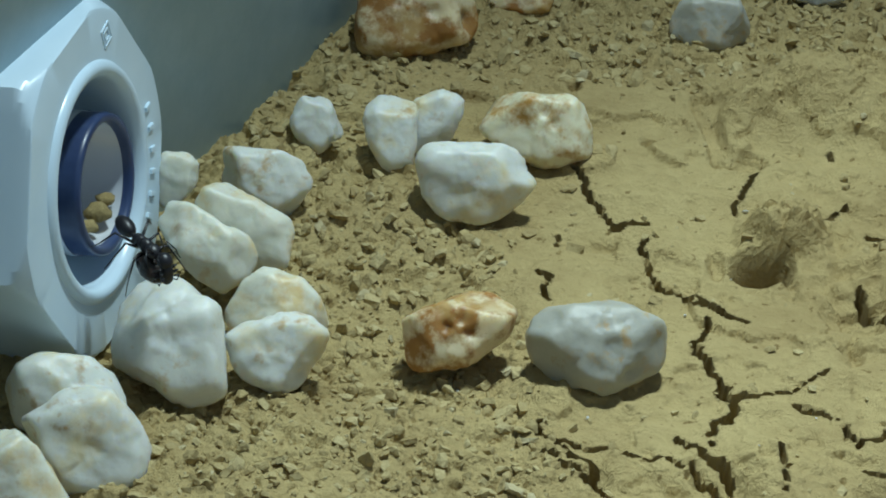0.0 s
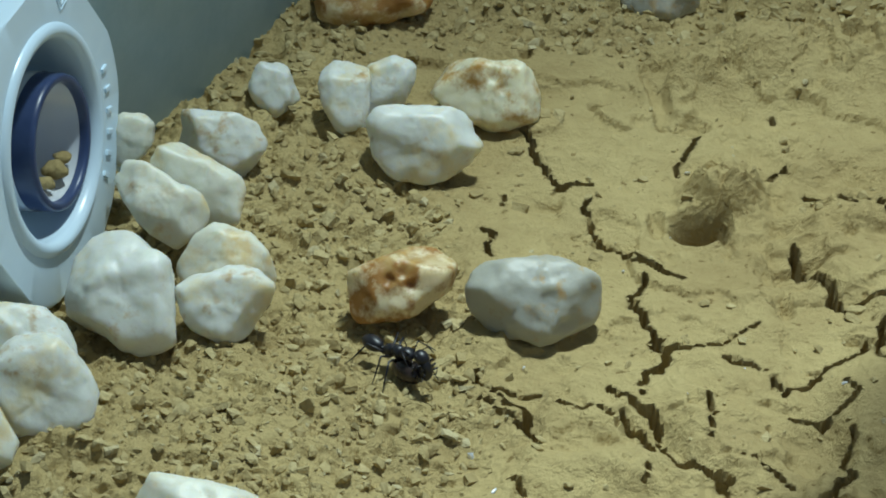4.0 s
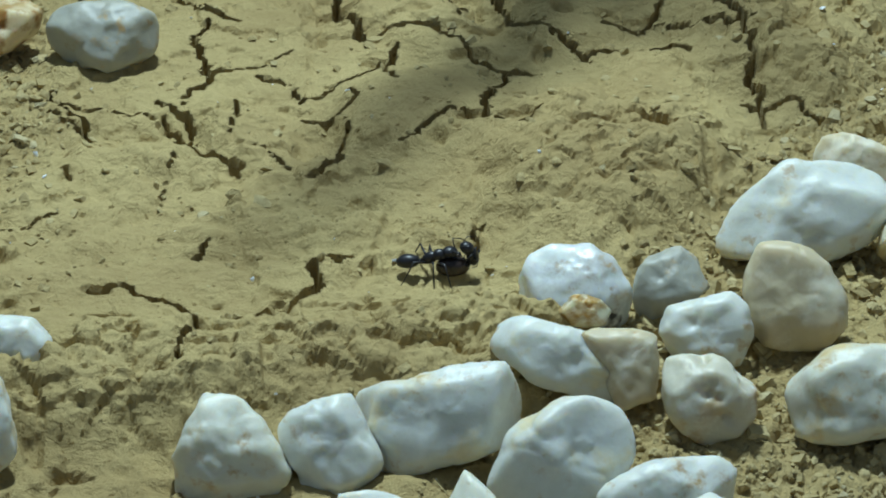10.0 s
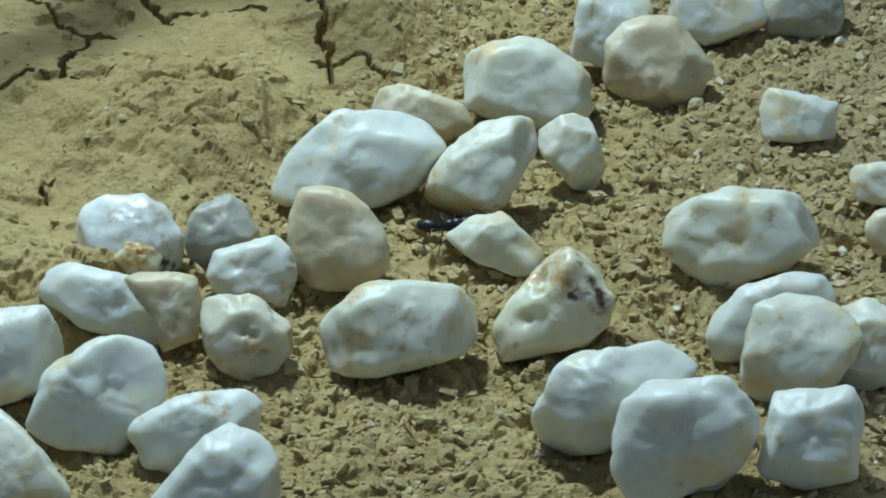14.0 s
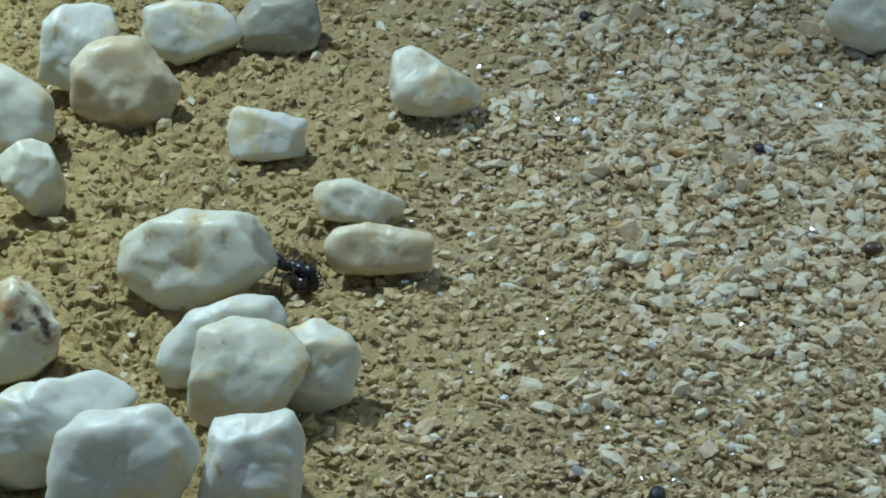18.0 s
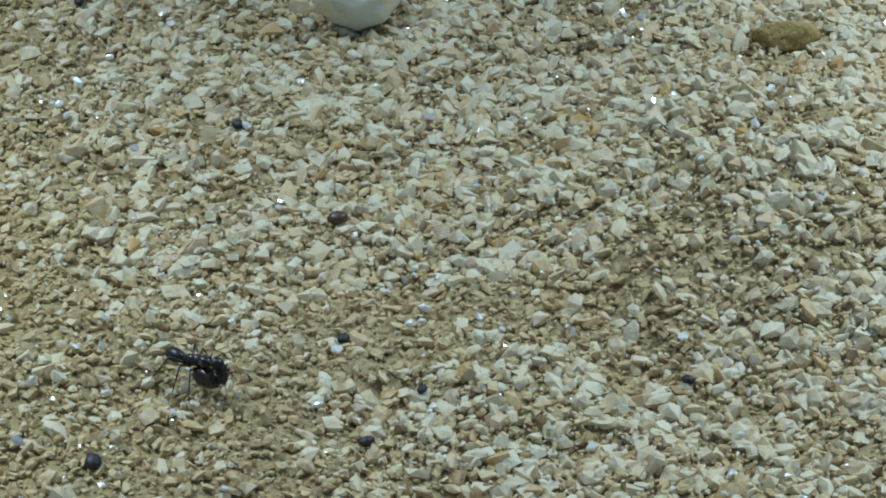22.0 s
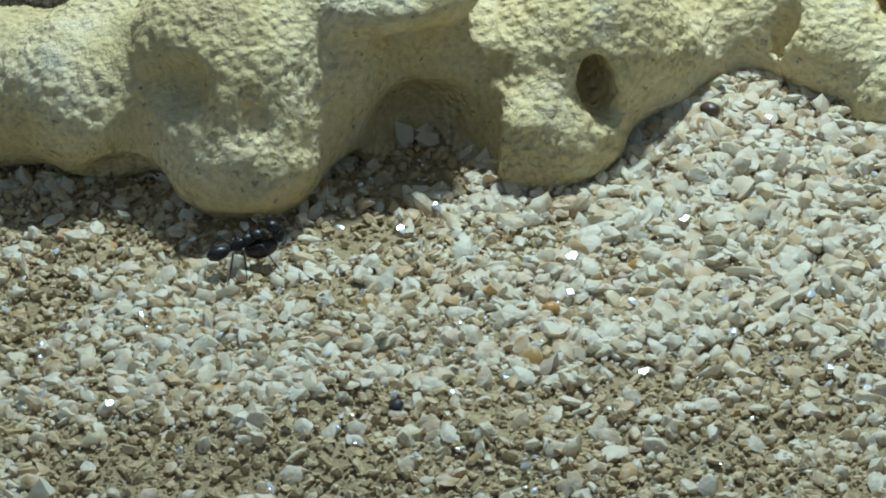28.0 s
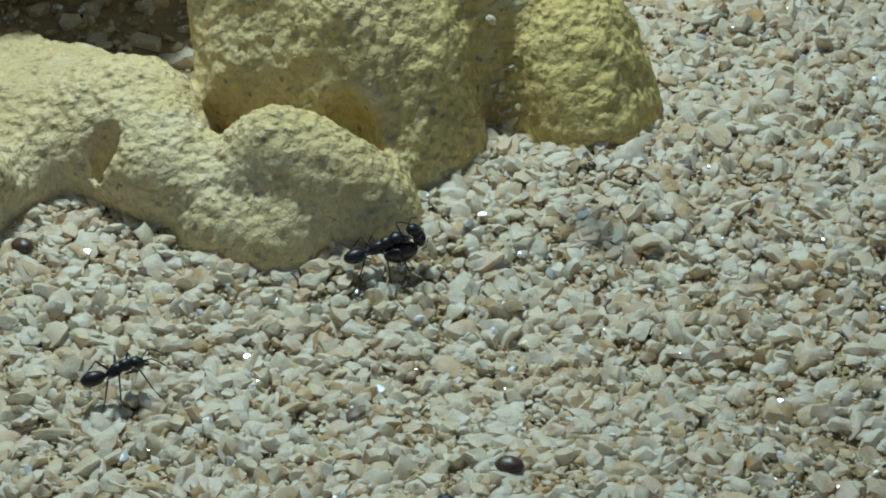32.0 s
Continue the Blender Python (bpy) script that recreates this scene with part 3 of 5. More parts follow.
stone("white", 31.5, -73.7, 4.4, -6, -34, 2.4, "106:4.05 91:3.93 40:4.86 3:4.66 326:3.69 275:4.30 187:3.81")
stone("white", 45.3, -87.8, 3.5, -4, -34, 2.2, "175:4.37 146:4.33 88:3.44 41:2.77 349:5.12 284:3.68 257:2.84 217:3.34")
stone("white", 41.0, -99.8, 5.5, -4, -34, 2.6, "93:5.52 55:4.81 16:3.70 6:3.85 329:4.82 279:5.18 185:3.24")
stone("spotted", 92.1, -81.7, 3.4, -5, -34, 2.4, "158:4.99 113:4.28 91:3.75 60:3.69 34:3.83 5:4.86 317:5.78 262:3.09 238:3.76 191:4.94")
stone("grey", 99.7, -81.7, 3.2, -5, -34, 1.9, "156:2.67 112:2.98 56:3.31 27:3.13 308:2.52 300:2.46 207:3.36 180:2.84")
stone("white", 112.8, -73.2, 3.9, -5, -34, 3.2, "145:6.39 124:4.69 90:4.60 67:5.64 44:7.16 333:7.22 309:5.35 297:4.74 268:4.20 247:6.16 200:8.72")
stone("tan", 119.2, -63.1, 2.6, -5, -34, 2.1, "135:4.59 107:3.22 69:1.96 27:4.04 299:4.09 249:1.77")
stone("creamy", 123.8, -76.6, 4.2, -5, -34, 2.9, "162:4.58 138:3.57 127:3.47 98:4.21 29:7.04 343:4.38 328:3.45 297:3.94 275:4.68 215:6.00")
stone("creamy", 129.5, -62.6, 4.0, -5, -34, 3.1, "156:5.99 107:4.84 78:4.45 49:4.54 3:6.28 305:5.81 254:3.72 202:6.66",
      also=(132.5, -73.1, 3.3, 2.0, "104:3.39 19:2.52 5:2.75 319:4.21 249:3.35 220:2.42 200:2.80"))
stone("white", 138.2, -55.8, 5.5, -7, -34, 2.5, "171:3.18 131:3.94 86:4.38 18:4.65 329:2.82 231:4.83")
stone("tan", 142.1, -59.7, 3.4, -7, -34, 2.7, "179:4.75 132:5.00 109:4.68 87:4.75 40:4.27 349:5.64 323:5.27 277:4.13 262:4.25 196:5.10")
stone("white", 149.3, -49.5, 2.7, -7, -34, 2.2, "172:5.58 106:3.25 82:2.71 32:4.97 320:4.60 288:3.08 288:3.08 237:3.50 229:3.74")
stone("grey", 157.9, -49.8, 2.3, -7, -34, 1.9, "130:3.66 90:2.70 10:4.00 337:3.92 283:2.95 263:2.92 188:3.90")
stone("white", 154.1, -68.1, 1.8, -7, -34, 1.3, "169:4.25 117:3.68 79:2.27 73:2.34 351:4.86 326:4.41 275:2.33 253:2.82 211:4.09")
stone("creamy", 170.0, -63.7, 2.4, -7, -34, 2.1, "169:3.83 99:4.18 57:2.46 350:4.74 272:2.90 262:2.82 211:3.75 180:3.70")
stone("creamy", 160.1, -81.4, 2.0, -7, -34, 1.8, "133:3.84 95:2.38 66:2.04 351:5.31 279:2.61 260:1.68 207:4.77")
stone("tan", 161.2, -89.0, 2.1, -7, -34, 2.0, "140:5.36 88:2.37 77:2.16 356:6.71 298:3.92 272:2.21 265:2.31 203:5.20 180:5.60")
stone("creamy", 145.3, -89.9, 4.1, -7, -34, 3.1, "161:7.14 125:5.20 107:4.33 88:4.02 76:4.64 28:7.68 333:6.72 304:4.66 293:4.23 281:4.28 234:5.62 196:7.50")
stone("tan", 109.8, -86.0, 4.0, -5, -34, 2.6, "174:4.31 148:4.89 98:5.09 58:4.21 30:4.03 3:4.55 321:5.13 281:4.67 254:4.47 212:4.41 187:4.25")
stone("white", 102.2, -88.2, 2.9, -5, -34, 2.0, "148:3.83 110:2.94 97:2.91 50:3.85 8:3.92 325:3.97 262:2.66 187:4.53")
stone("yellow", 92.2, -84.7, 2.9, -5, -34, 1.1, "139:1.85 96:1.50 45:1.86 349:2.45 275:1.35 253:1.48")
stone("white", 89.8, -93.1, 4.0, -5, -34, 2.6, "146:6.61 101:4.27 75:2.70 40:4.22 357:5.99 306:5.83 250:2.62 238:2.99 207:5.32")
stone("tan", 94.7, -94.3, 4.0, -5, -34, 2.0, "92:3.21 75:3.08 2:2.74 349:2.93 305:3.81 207:2.20")
stone("white", 78.8, -100.7, 4.6, -5, -34, 3.3, "174:8.09 103:3.67 98:3.95 53:7.60 17:8.74 319:6.00 309:5.20 286:4.10 270:4.60 243:6.36")
stone("pitted", 100.9, -98.8, 3.8, -5, -34, 2.3, "167:4.00 104:4.49 63:3.30 46:3.23 0:4.24 318:4.18 290:3.99 241:3.72 212:3.48 188:3.56")
stone("white", 88.3, -107.3, 4.6, -5, -34, 3.0, "157:4.88 126:4.32 98:4.68 68:5.57 20:5.86 356:5.69 320:4.48 267:4.65 253:5.04 211:6.61")
stone("white", 96.0, -111.7, 3.7, -5, -34, 2.4, "139:4.41 114:3.01 96:2.91 85:3.43 25:6.08 356:5.81 296:2.76 257:4.05 203:5.44")
stone("white", 97.6, -119.9, 4.0, -5, -34, 2.7, "137:3.64 118:4.05 55:5.16 31:4.97 0:4.88 343:5.06 270:3.57 197:6.37")
stone("creamy", 81.2, -116.9, 4.1, -5, -34, 2.4, "176:3.38 156:3.91 49:3.49 37:2.87 343:4.88 270:3.72 191:3.68")
stone("white", 73.2, -115.4, 4.1, -5, -34, 2.3, "172:3.69 98:3.85 78:3.65 54:3.99 356:4.47 335:4.15 294:3.48 256:4.00")
stone("creamy", 61.8, -103.8, 4.1, -4, -34, 2.6, "151:4.11 84:4.93 51:4.12 31:3.94 26:4.05 332:5.37 270:3.74 191:4.71")
stone("white", 70.1, -103.5, 4.0, -4, -34, 2.3, "153:4.57 111:4.26 87:4.43 31:3.56 22:3.47 352:4.29 270:3.86 198:3.62")
stone("creamy", 114.0, -100.1, 3.9, -5, -34, 3.0, "142:5.78 129:5.09 101:4.32 86:4.10 49:6.27 11:7.50 333:7.13 280:3.58 256:5.02 194:7.56")
stone("stained", 127.6, -98.8, 3.8, -5, -34, 2.8, "145:3.74 137:3.50 109:4.57 57:5.16 27:5.04 349:5.01 304:4.07 281:3.63 278:3.69 202:6.14 195:5.97")
stone("creamy", 123.9, -86.6, 2.8, -5, -34, 2.0, "139:4.19 101:2.88 45:2.43 344:4.27 289:3.61 248:2.20 226:2.55")
stone("white", 129.6, -113.4, 4.7, -7, -34, 3.4, "150:4.71 149:4.67 110:4.05 97:4.19 65:6.23 48:7.47 311:3.58 278:4.60 251:6.24 196:7.46")
stone("white", 135.1, -120.0, 4.8, -7, -34, 3.2, "174:5.63 164:5.48 131:5.43 94:4.81 49:6.19 27:6.33 331:5.61 315:5.08 282:4.63 234:6.45")
stone("white", 145.9, -120.0, 3.8, -7, -34, 2.4, "167:3.94 97:4.20 94:4.20 48:5.24 356:4.09 352:4.07 283:4.16 263:4.37 198:5.13")
stone("white", 145.5, -101.4, 3.3, -7, -34, 2.1, "156:4.41 135:3.37 107:2.92 85:3.79 32:5.96 340:5.11 297:2.53 264:4.30 213:5.98")
stone("creamy", 146.5, -108.4, 4.4, -7, -34, 2.8, "174:4.39 166:4.30 108:4.87 74:4.63 36:5.29 333:4.67 293:4.04 253:5.56 186:4.87",
      also=(152.8, -107.5, 3.6, 2.3, "167:3.12 113:3.94 58:4.45 17:3.73 346:3.47 293:3.73 254:4.27"))
stone("white", 212.8, -60.3, 2.9, -10, -34, 2.1, "158:4.08 106:3.24 67:3.33 0:4.15 319:3.72 288:3.42 250:3.34 217:3.82")
stone("dark", 108.7, -16.3, 4.0, -7, -35, 3.1, "166:5.50 153:5.25 99:4.44 50:5.49 336:5.10 302:4.69 287:4.60 236:5.53 220:5.42")
stone("clod", 101.7, -12.5, 1.5, -7, -35, 1.2, "167:1.77 140:1.85 83:2.46 6:1.99 327:1.72 267:2.45 195:2.15")
stone("clod", 249.4, -79.1, 3.2, -11, -33, 1.2, "131:2.38 108:1.58 85:1.43 31:2.97 309:2.35 273:1.36 252:1.68")
stone("white", 72.3, -2.2, 0.2, -10, -35, 0.5, "114:0.86 64:0.73 354:0.97 294:0.84 234:0.76 196:0.90")

# ---- pieces in great number: clay crumbs and sand grains ----
def chips(seed, count):
    """Angular shards: worn blocks of twelve triangles and lumps of twenty."""
    rs = np.random.RandomState(seed)
    out = []
    for make in (lambda bm: bmesh.ops.create_cube(bm, size=1.35), lambda bm: bmesh.ops.create_icosphere(bm, subdivisions=1, radius=1)):
        bm = bmesh.new()
        make(bm)
        bmesh.ops.triangulate(bm, faces=bm.faces[:])
        v = np.array([p.co[:] for p in bm.verts])
        f = np.array([[p.index for p in q.verts] for q in bm.faces])
        bm.free()
        out.append((np.stack([v * (0.55 + 0.70 * rs.rand(len(v), 3)) * np.array([1.2, 0.95, 0.62]) for _ in range(count)]), f))
    return out


SHARDS = chips(3, 14)


def worn_lumps(seed, count):
    """Rounded, uneven grains of eighty triangles."""
    rs = np.random.RandomState(seed)
    bm = bmesh.new()
    bmesh.ops.create_icosphere(bm, subdivisions=2, radius=1)
    v = np.array([p.co[:] for p in bm.verts])
    f = np.array([[p.index for p in q.verts] for q in bm.faces])
    bm.free()
    out = []
    for k in range(count):
        r = np.array([1 + 0.55 * noise.noise(Vector(p) * 1.3 + Vector((k * 7.1, 0, 0))) + 0.3 * noise.noise(Vector(p) * 3.1 + Vector((0, k * 5.3, 0))) for p in v])
        for _ in range(5):  # broken faces
            n = rs.randn(3)
            r = np.minimum(r, (0.55 + 0.3 * rs.rand()) / np.maximum(v @ (n / np.linalg.norm(n)), 0.05))
        out.append(v * r[:, None] * (1.2, 0.95, 0.66))
    return [(np.stack(out), f)] * 2


LUMPS = worn_lumps(5, 24)


def random_turns(rs, n, flat):
    """Turn matrices; flat: how much the pieces lie on their broad side."""
    a, b, c = rs.rand(n) * 2 * np.pi, rs.randn(n) * flat, rs.randn(n) * flat
    ca, sa, cb, sb, cc, sc = np.cos(a), np.sin(a), np.cos(b), np.sin(b), np.cos(c), np.sin(c)
    z, o = np.zeros(n), np.ones(n)
    ra = np.stack([ca, -sa, z, sa, ca, z, z, z, o], -1).reshape(n, 3, 3)
    rb = np.stack([o, z, z, z, cb, -sb, z, sb, cb], -1).reshape(n, 3, 3)
    rc = np.stack([cc, z, sc, z, o, z, -sc, z, cc], -1).reshape(n, 3, 3)
    return ra @ rb @ rc


def scatter(name, x, y, z, size, mat, seed, flat, label, category, blocks=0.22, smooth=False, forms=SHARDS):
    rs = np.random.RandomState(seed)
    n = len(x)
    pick = rs.rand(n) > blocks
    stretch = np.stack([0.8 + 0.6 * rs.rand(n), 0.8 + 0.4 * rs.rand(n), 0.7 + 0.5 * rs.rand(n)], -1) * size[:, None]
    turns, place = random_turns(rs, n, flat), np.stack([x, y, z], -1)
    verts, faces, done = [], [], 0
    for kind, (shapes, tris) in enumerate(forms):
        own = np.nonzero(pick == bool(kind))[0]
        shape = shapes[rs.randint(len(shapes), size=len(own))]
        v = np.einsum("nij,nkj->nki", turns[own], shape * stretch[own][:, None]) + place[own][:, None]
        f = tris[None] + done + (np.arange(len(own)) * shape.shape[1])[:, None, None]
        done += v.shape[0] * v.shape[1]
        verts.append(v.reshape(-1, 3))
        faces.append(f.reshape(-1, 3))
    ob = mesh_object(name, np.concatenate(verts) * MM, np.concatenate(faces), mat, smooth=False)
    if smooth:
        ob.data.polygons.foreach_set("use_smooth", [True] * len(ob.data.polygons))
        ob.data.set_sharp_from_angle(angle=radians(36))
    return tagged(ob, label, category, kind="stuff")


def jittered(x0, x1, y0, y1, step, seed):
    rs = np.random.RandomState(seed)
    gx, gy = np.meshgrid(np.arange(x0, x1, step), np.arange(y0, y1, step))
    return (gx + rs.rand(*gx.shape) * step).ravel(), (gy + rs.rand(*gy.shape) * step).ravel(), rs


x, y, rs = jittered(8, 190, -130, 30, 0.66, 21)
keep = rs.rand(len(x)) < np.maximum(crumbliness(x, y) * 0.6, 0.03) * (1 - 0.75 * sandiness(x, y))
x, y = x[keep], y[keep]
size = 0.15 + 0.58 * rs.rand(len(x)) ** 2.6
scatter("clay_crumbs", x, y, ground_height(x, y) + size * 0.12, size, CRUMB, 22, 0.6, "loose yellow brown clay crumbs covering the ground", "clay crumbs")

def in_band(x, y):
    """The strip of ground along the ants' way."""
    return (y > np.maximum(-132 - (x - 125) * 0.36, -198)) & (y < np.interp(x, (110, 216, 275, 342, 420), (-26, -44, -76, -80, -118)))


def dirt(x, y):
    """Where brown clay crumbs hide the sand."""
    wx, wy = x + 9 * (vnoise(x, y, 7, 91) - 0.5), y + 7 * (vnoise(x, y, 6, 92) - 0.5)
    d = smooth_step(-wy, 159, 168) * smooth_step(wx, 256, 268) * (1 - smooth_step(wx, 316, 334)) * 0.85
    for cx, cy, rx, ry, much in ((277, -130, 7, 5, 1.0), (291, -138, 7, 3, 0.8), (301, -131, 5, 4, 0.9), (327, -173, 7, 3, 0.9), (363, -146, 6, 3, 0.7), (246, -112, 9, 5, 0.8), (262, -117, 7, 3, 0.8),
                                 (243, -147, 12, 6, 0.7), (194, -134, 10, 7, 0.7), (176, -104, 14, 10, 0.6), (182, -128, 12, 6, 0.6), (232, -96, 6, 4, 0.5), (205, -113, 8, 4, 0.5)):
        d = np.maximum(d, much * np.exp(-(((wx - cx) / rx) ** 2 + ((wy - cy) / ry) ** 2) ** 2))
    return d


x, y, rs = jittered(110, 425, -200, -26, 0.57, 31)
near = in_band(x, y)
x, y = x[near], y[near]
s = sandiness(x, y)
patch = 0.16 + 0.84 * smooth_step(vnoise(x, y, 14, 21) * 0.6 + vnoise(x, y, 5, 22) * 0.4, 0.30, 0.52)
patch = np.maximum(patch * (0.60 + 0.28 * smooth_step(x, 200, 275)), 0.9 * smooth_step(x, 292, 316) * (0.72 + 0.28 * smooth_step(y + 22 * (vnoise(x, y, 16, 24) - 0.5), -178, -158)))
patch = patch * (0.22 + 0.78 * smooth_step(x + 0.3 * (y + 90) + 30 * (vnoise(x, y, 20, 28) - 0.5), 162, 204))
# fewer pale grains behind the rock, standing in for the shade there
patch = patch * (1 - 0.85 * smooth_step(y, -118, -109) * smooth_step(x, 322, 336) * (1 - smooth_step(x, 368, 376)))
keep = rs.rand(len(x)) < np.maximum(0.03 * smooth_step(x, 110, 150), s * patch * 1.1 * (1 - 0.85 * dirt(x, y)))
x, y = x[keep], y[keep]
size = (0.18 + 1.0 * rs.rand(len(x)) ** 3) * (1 + 0.16 * smooth_step(x, 270, 340)) * (0.6 + 0.4 * smooth_step(x, 150, 185))
z = ground_height(x, y, False) + 0.05 * size + 0.4 * rs.rand(len(x))
large = (size > 0.55) & (x > 258) & (y < -130)
scatter("sand", x[~large], y[~large], z[~large], size[~large], GRAIN, 32, 0.55, "coarse cream and white quartz sand", "sand")
scatter("coarse_sand", x[large], y[large], z[large], size[large] * 0.88, GRAIN, 33, 0.5, "larger rounded quartz grains lying in the sand", "sand", 0.0, True, LUMPS)

x, y, rs = jittered(120, 425, -200, -26, 0.74, 41)
near = in_band(x, y)
x, y = x[near], y[near]
keep = rs.rand(len(x)) < sandiness(x, y) * np.maximum(dirt(x, y), 1.0 - 0.72 * smooth_step(x, 270, 312) * smooth_step(vnoise(x, y, 13, 26) * 0.7 + vnoise(x, y, 5, 27) * 0.3 + (y + 165) * 0.006, 0.30, 0.52))
x, y = x[keep], y[keep]
size = 0.18 + 0.50 * rs.rand(len(x)) ** 2.2
scatter("sand_crumbs", x, y, ground_height(x, y, False) + size * 0.2 + 0.35 * rs.rand(len(x)), size, SILT, 42, 0.6, "brown clay crumbs between the sand grains", "clay crumbs")

# ---- an unseen bare branch over the clay, added to cast its soft shade bands ----
m, n, l, bs = material("grey_brown_bark")
l.new(ramp(n, l, noise_tex(n, l, 300, 5, 0.7), ((0.3, (0.06, 0.045, 0.03)), (0.7, (0.16, 0.12, 0.08)))), bs.inputs["Base Color"])
bs.inputs["Roughness"].default_value = 0.9
verts, faces = [], []
for way, radii in ((((122, 26, 4), (124, 25, 40), (112, 13, 80), (98, 0, 95), (93, -5, 96), (90, -9, 96), (86, -15, 95), (81, -22, 94), (76, -27, 92), (73, -33, 92), (68, -38, 90)), (6.0, 5.6, 5.0, 4.4, 3.8, 3.4, 2.9, 2.3, 1.7, 1.4, 0.7)),
                   (((90, -9, 96), (96, -16, 94), (100, -24, 92), (101, -30, 91)), (1.7, 1.4, 1.1, 0.5))):
    way, base = [Vector(p) for p in way], len(verts)
    for i, p in enumerate(way):
        d = (way[min(i + 1, len(way) - 1)] - way[max(i - 1, 0)]).normalized()
        u = d.cross(Vector((0.3, -0.8, 0.5))).normalized()
        v = d.cross(u)
        verts += [((p + (u * math.cos(a) + v * math.sin(a)) * radii[i] * (1 + 0.25 * noise.noise(p * 0.3 + Vector((a, a, 0))))) * MM)[:] for a in [k * math.pi / 6 for k in range(12)]]
    for i in range(len(way) - 1):
        faces += [tuple(base + q for q in (i * 12 + k, i * 12 + (k + 1) % 12, i * 12 + 12 + (k + 1) % 12, i * 12 + 12 + k)) for k in range(12)]
    faces += [tuple(range(base + 11, base - 1, -1)), tuple(range(len(verts) - 12, len(verts)))]
branch = mesh_object("branch", verts, faces, m)
tagged(branch, "unseen grey brown bare branch added over the clay to shade it", "branch")

# ---- the plastic wall and the pipe fitting in it ----
m, n, l, bs = material("grey_blue_plastic")
sm = noise_tex(n, l, 38, 7, 0.72)
l.new(ramp(n, l, sm, ((0.32, (0.215, 0.325, 0.365)), (0.68, (0.36, 0.475, 0.51)))), bs.inputs["Base Color"])
bs.inputs["Roughness"].default_value = 0.3
WALL = m
m, n, l, bs = material("white_blue_pvc")
sm = noise_tex(n, l, 120, 4, 0.6)
l.new(ramp(n, l, sm, ((0.3, (0.64, 0.80, 0.92)), (0.7, (0.69, 0.84, 0.95)))), bs.inputs["Base Color"])
bs.inputs["Roughness"].default_value = 0.28
PVC = m
m, n, l, bs = material("dark_blue_rubber")
l.new(ramp(n, l, noise_tex(n, l, 200, 3, 0.6), ((0.3, (0.025, 0.045, 0.12)), (0.7, (0.05, 0.08, 0.18)))), bs.inputs["Base Color"])
bs.inputs["Roughness"].default_value = 0.35
RUBBER = m
m, n, l, bs = material("clear_tube")
l.new(ramp(n, l, noise_tex(n, l, 150, 3, 0.6), ((0.3, (0.80, 0.85, 0.95)), (0.7, (0.88, 0.92, 0.98)))), bs.inputs["Base Color"])
bs.inputs["Roughness"].default_value, bs.inputs["Transmission Weight"].default_value = 0.25, 0.3
TUBE = m


def box(name, lo, hi, mat, parent=None, bevel=0.0):
    bm = bmesh.new()
    bmesh.ops.create_cube(bm, size=1)
    for v in bm.verts:
        v.co = [(a + b) / 2 * MM + c * (b - a) * MM for a, b, c in zip(lo, hi, v.co)]
    if bevel:
        bmesh.ops.bevel(bm, geom=bm.edges[:], offset=bevel * MM, segments=2, affect="EDGES", profile=0.5)
    return bm_object(name, bm, mat, parent)


def bm_object(name, bm, mat, parent=None, smooth=False):
    me = bpy.data.meshes.new(name)
    bm.normal_update()
    bm.to_mesh(me)
    bm.free()
    me.materials.append(mat)
    if smooth:
        me.polygons.foreach_set("use_smooth", [True] * len(me.polygons))
    ob = new(name, me)
    if parent:
        ob.parent = parent
    return ob


def ellipsoid(name, mid, half, mat, parent=None, turn=(0, 0, 0), sub=3, wobble=0.0):
    bm = bmesh.new()
    bmesh.ops.create_icosphere(bm, subdivisions=sub, radius=1)
    r = Euler([radians(a) for a in turn]).to_matrix()
    for v in bm.verts:
        p = Vector((v.co.x * half[0], v.co.y * half[1], v.co.z * half[2]))
        v.co = (r @ (p * (1 + wobble * noise.noise(v.co * 2 + Vector(mid)))) + Vector(mid)) * MM
    return bm_object(name, bm, mat, parent, smooth=True)


WALL_TURN = math.degrees(math.atan2(-0.58, 0.81))
bm = bmesh.new()
for lo, hi in (((-3, -120, -8), (0, -39, 75)), ((-3, -19, -8), (0, 150, 75)), ((-3, -39, -8), (0, -19, 3)), ((-3, -39, 23), (0, -19, 75))):
    made = bmesh.ops.create_cube(bm, size=1)["verts"]
    for v in made:
        v.co = [(p + q) / 2 * MM + c * (q - p) * MM for p, q, c in zip(lo, hi, v.co)]
bmesh.ops.remove_doubles(bm, verts=bm.verts[:], dist=1e-6)
wall = bm_object("wall_west", bm, WALL)
wall.visible_shadow = False  # light passes the clear sheet
wall.matrix_world = pose(27.6 * MM, -2.2 * MM, 0, 0, 0, WALL_TURN)
tagged(wall, "grey blue clouded plastic wall of the box", "wall", kind="structure")


def lathe(name, profile, mat, parent, steps=72):
    """A body turned round the x axis; the profile runs in (x, radius)."""
    verts, faces, k = [], [], len(profile)
    for s in range(steps):
        a = 2 * math.pi * s / steps
        verts += [(px * MM, r * math.cos(a) * MM, r * math.sin(a) * MM) for px, r in profile]
    for s in range(steps):
        t = (s + 1) % steps
        faces += [(s * k + i, t * k + i, t * k + i + 1, s * k + i + 1) for i in range(k - 1)]
    return mesh_object(name, verts, faces, mat, parent)


FIT_X, FIT_Y, FIT_Z = 15.8, -26.2, 12.4
fitting = new("pipe_fitting")
fitting.matrix_world = pose(FIT_X * MM, FIT_Y * MM, FIT_Z * MM, 0, -10.8, -24.5)
fitting.scale = (0.72, 0.72, 0.72)
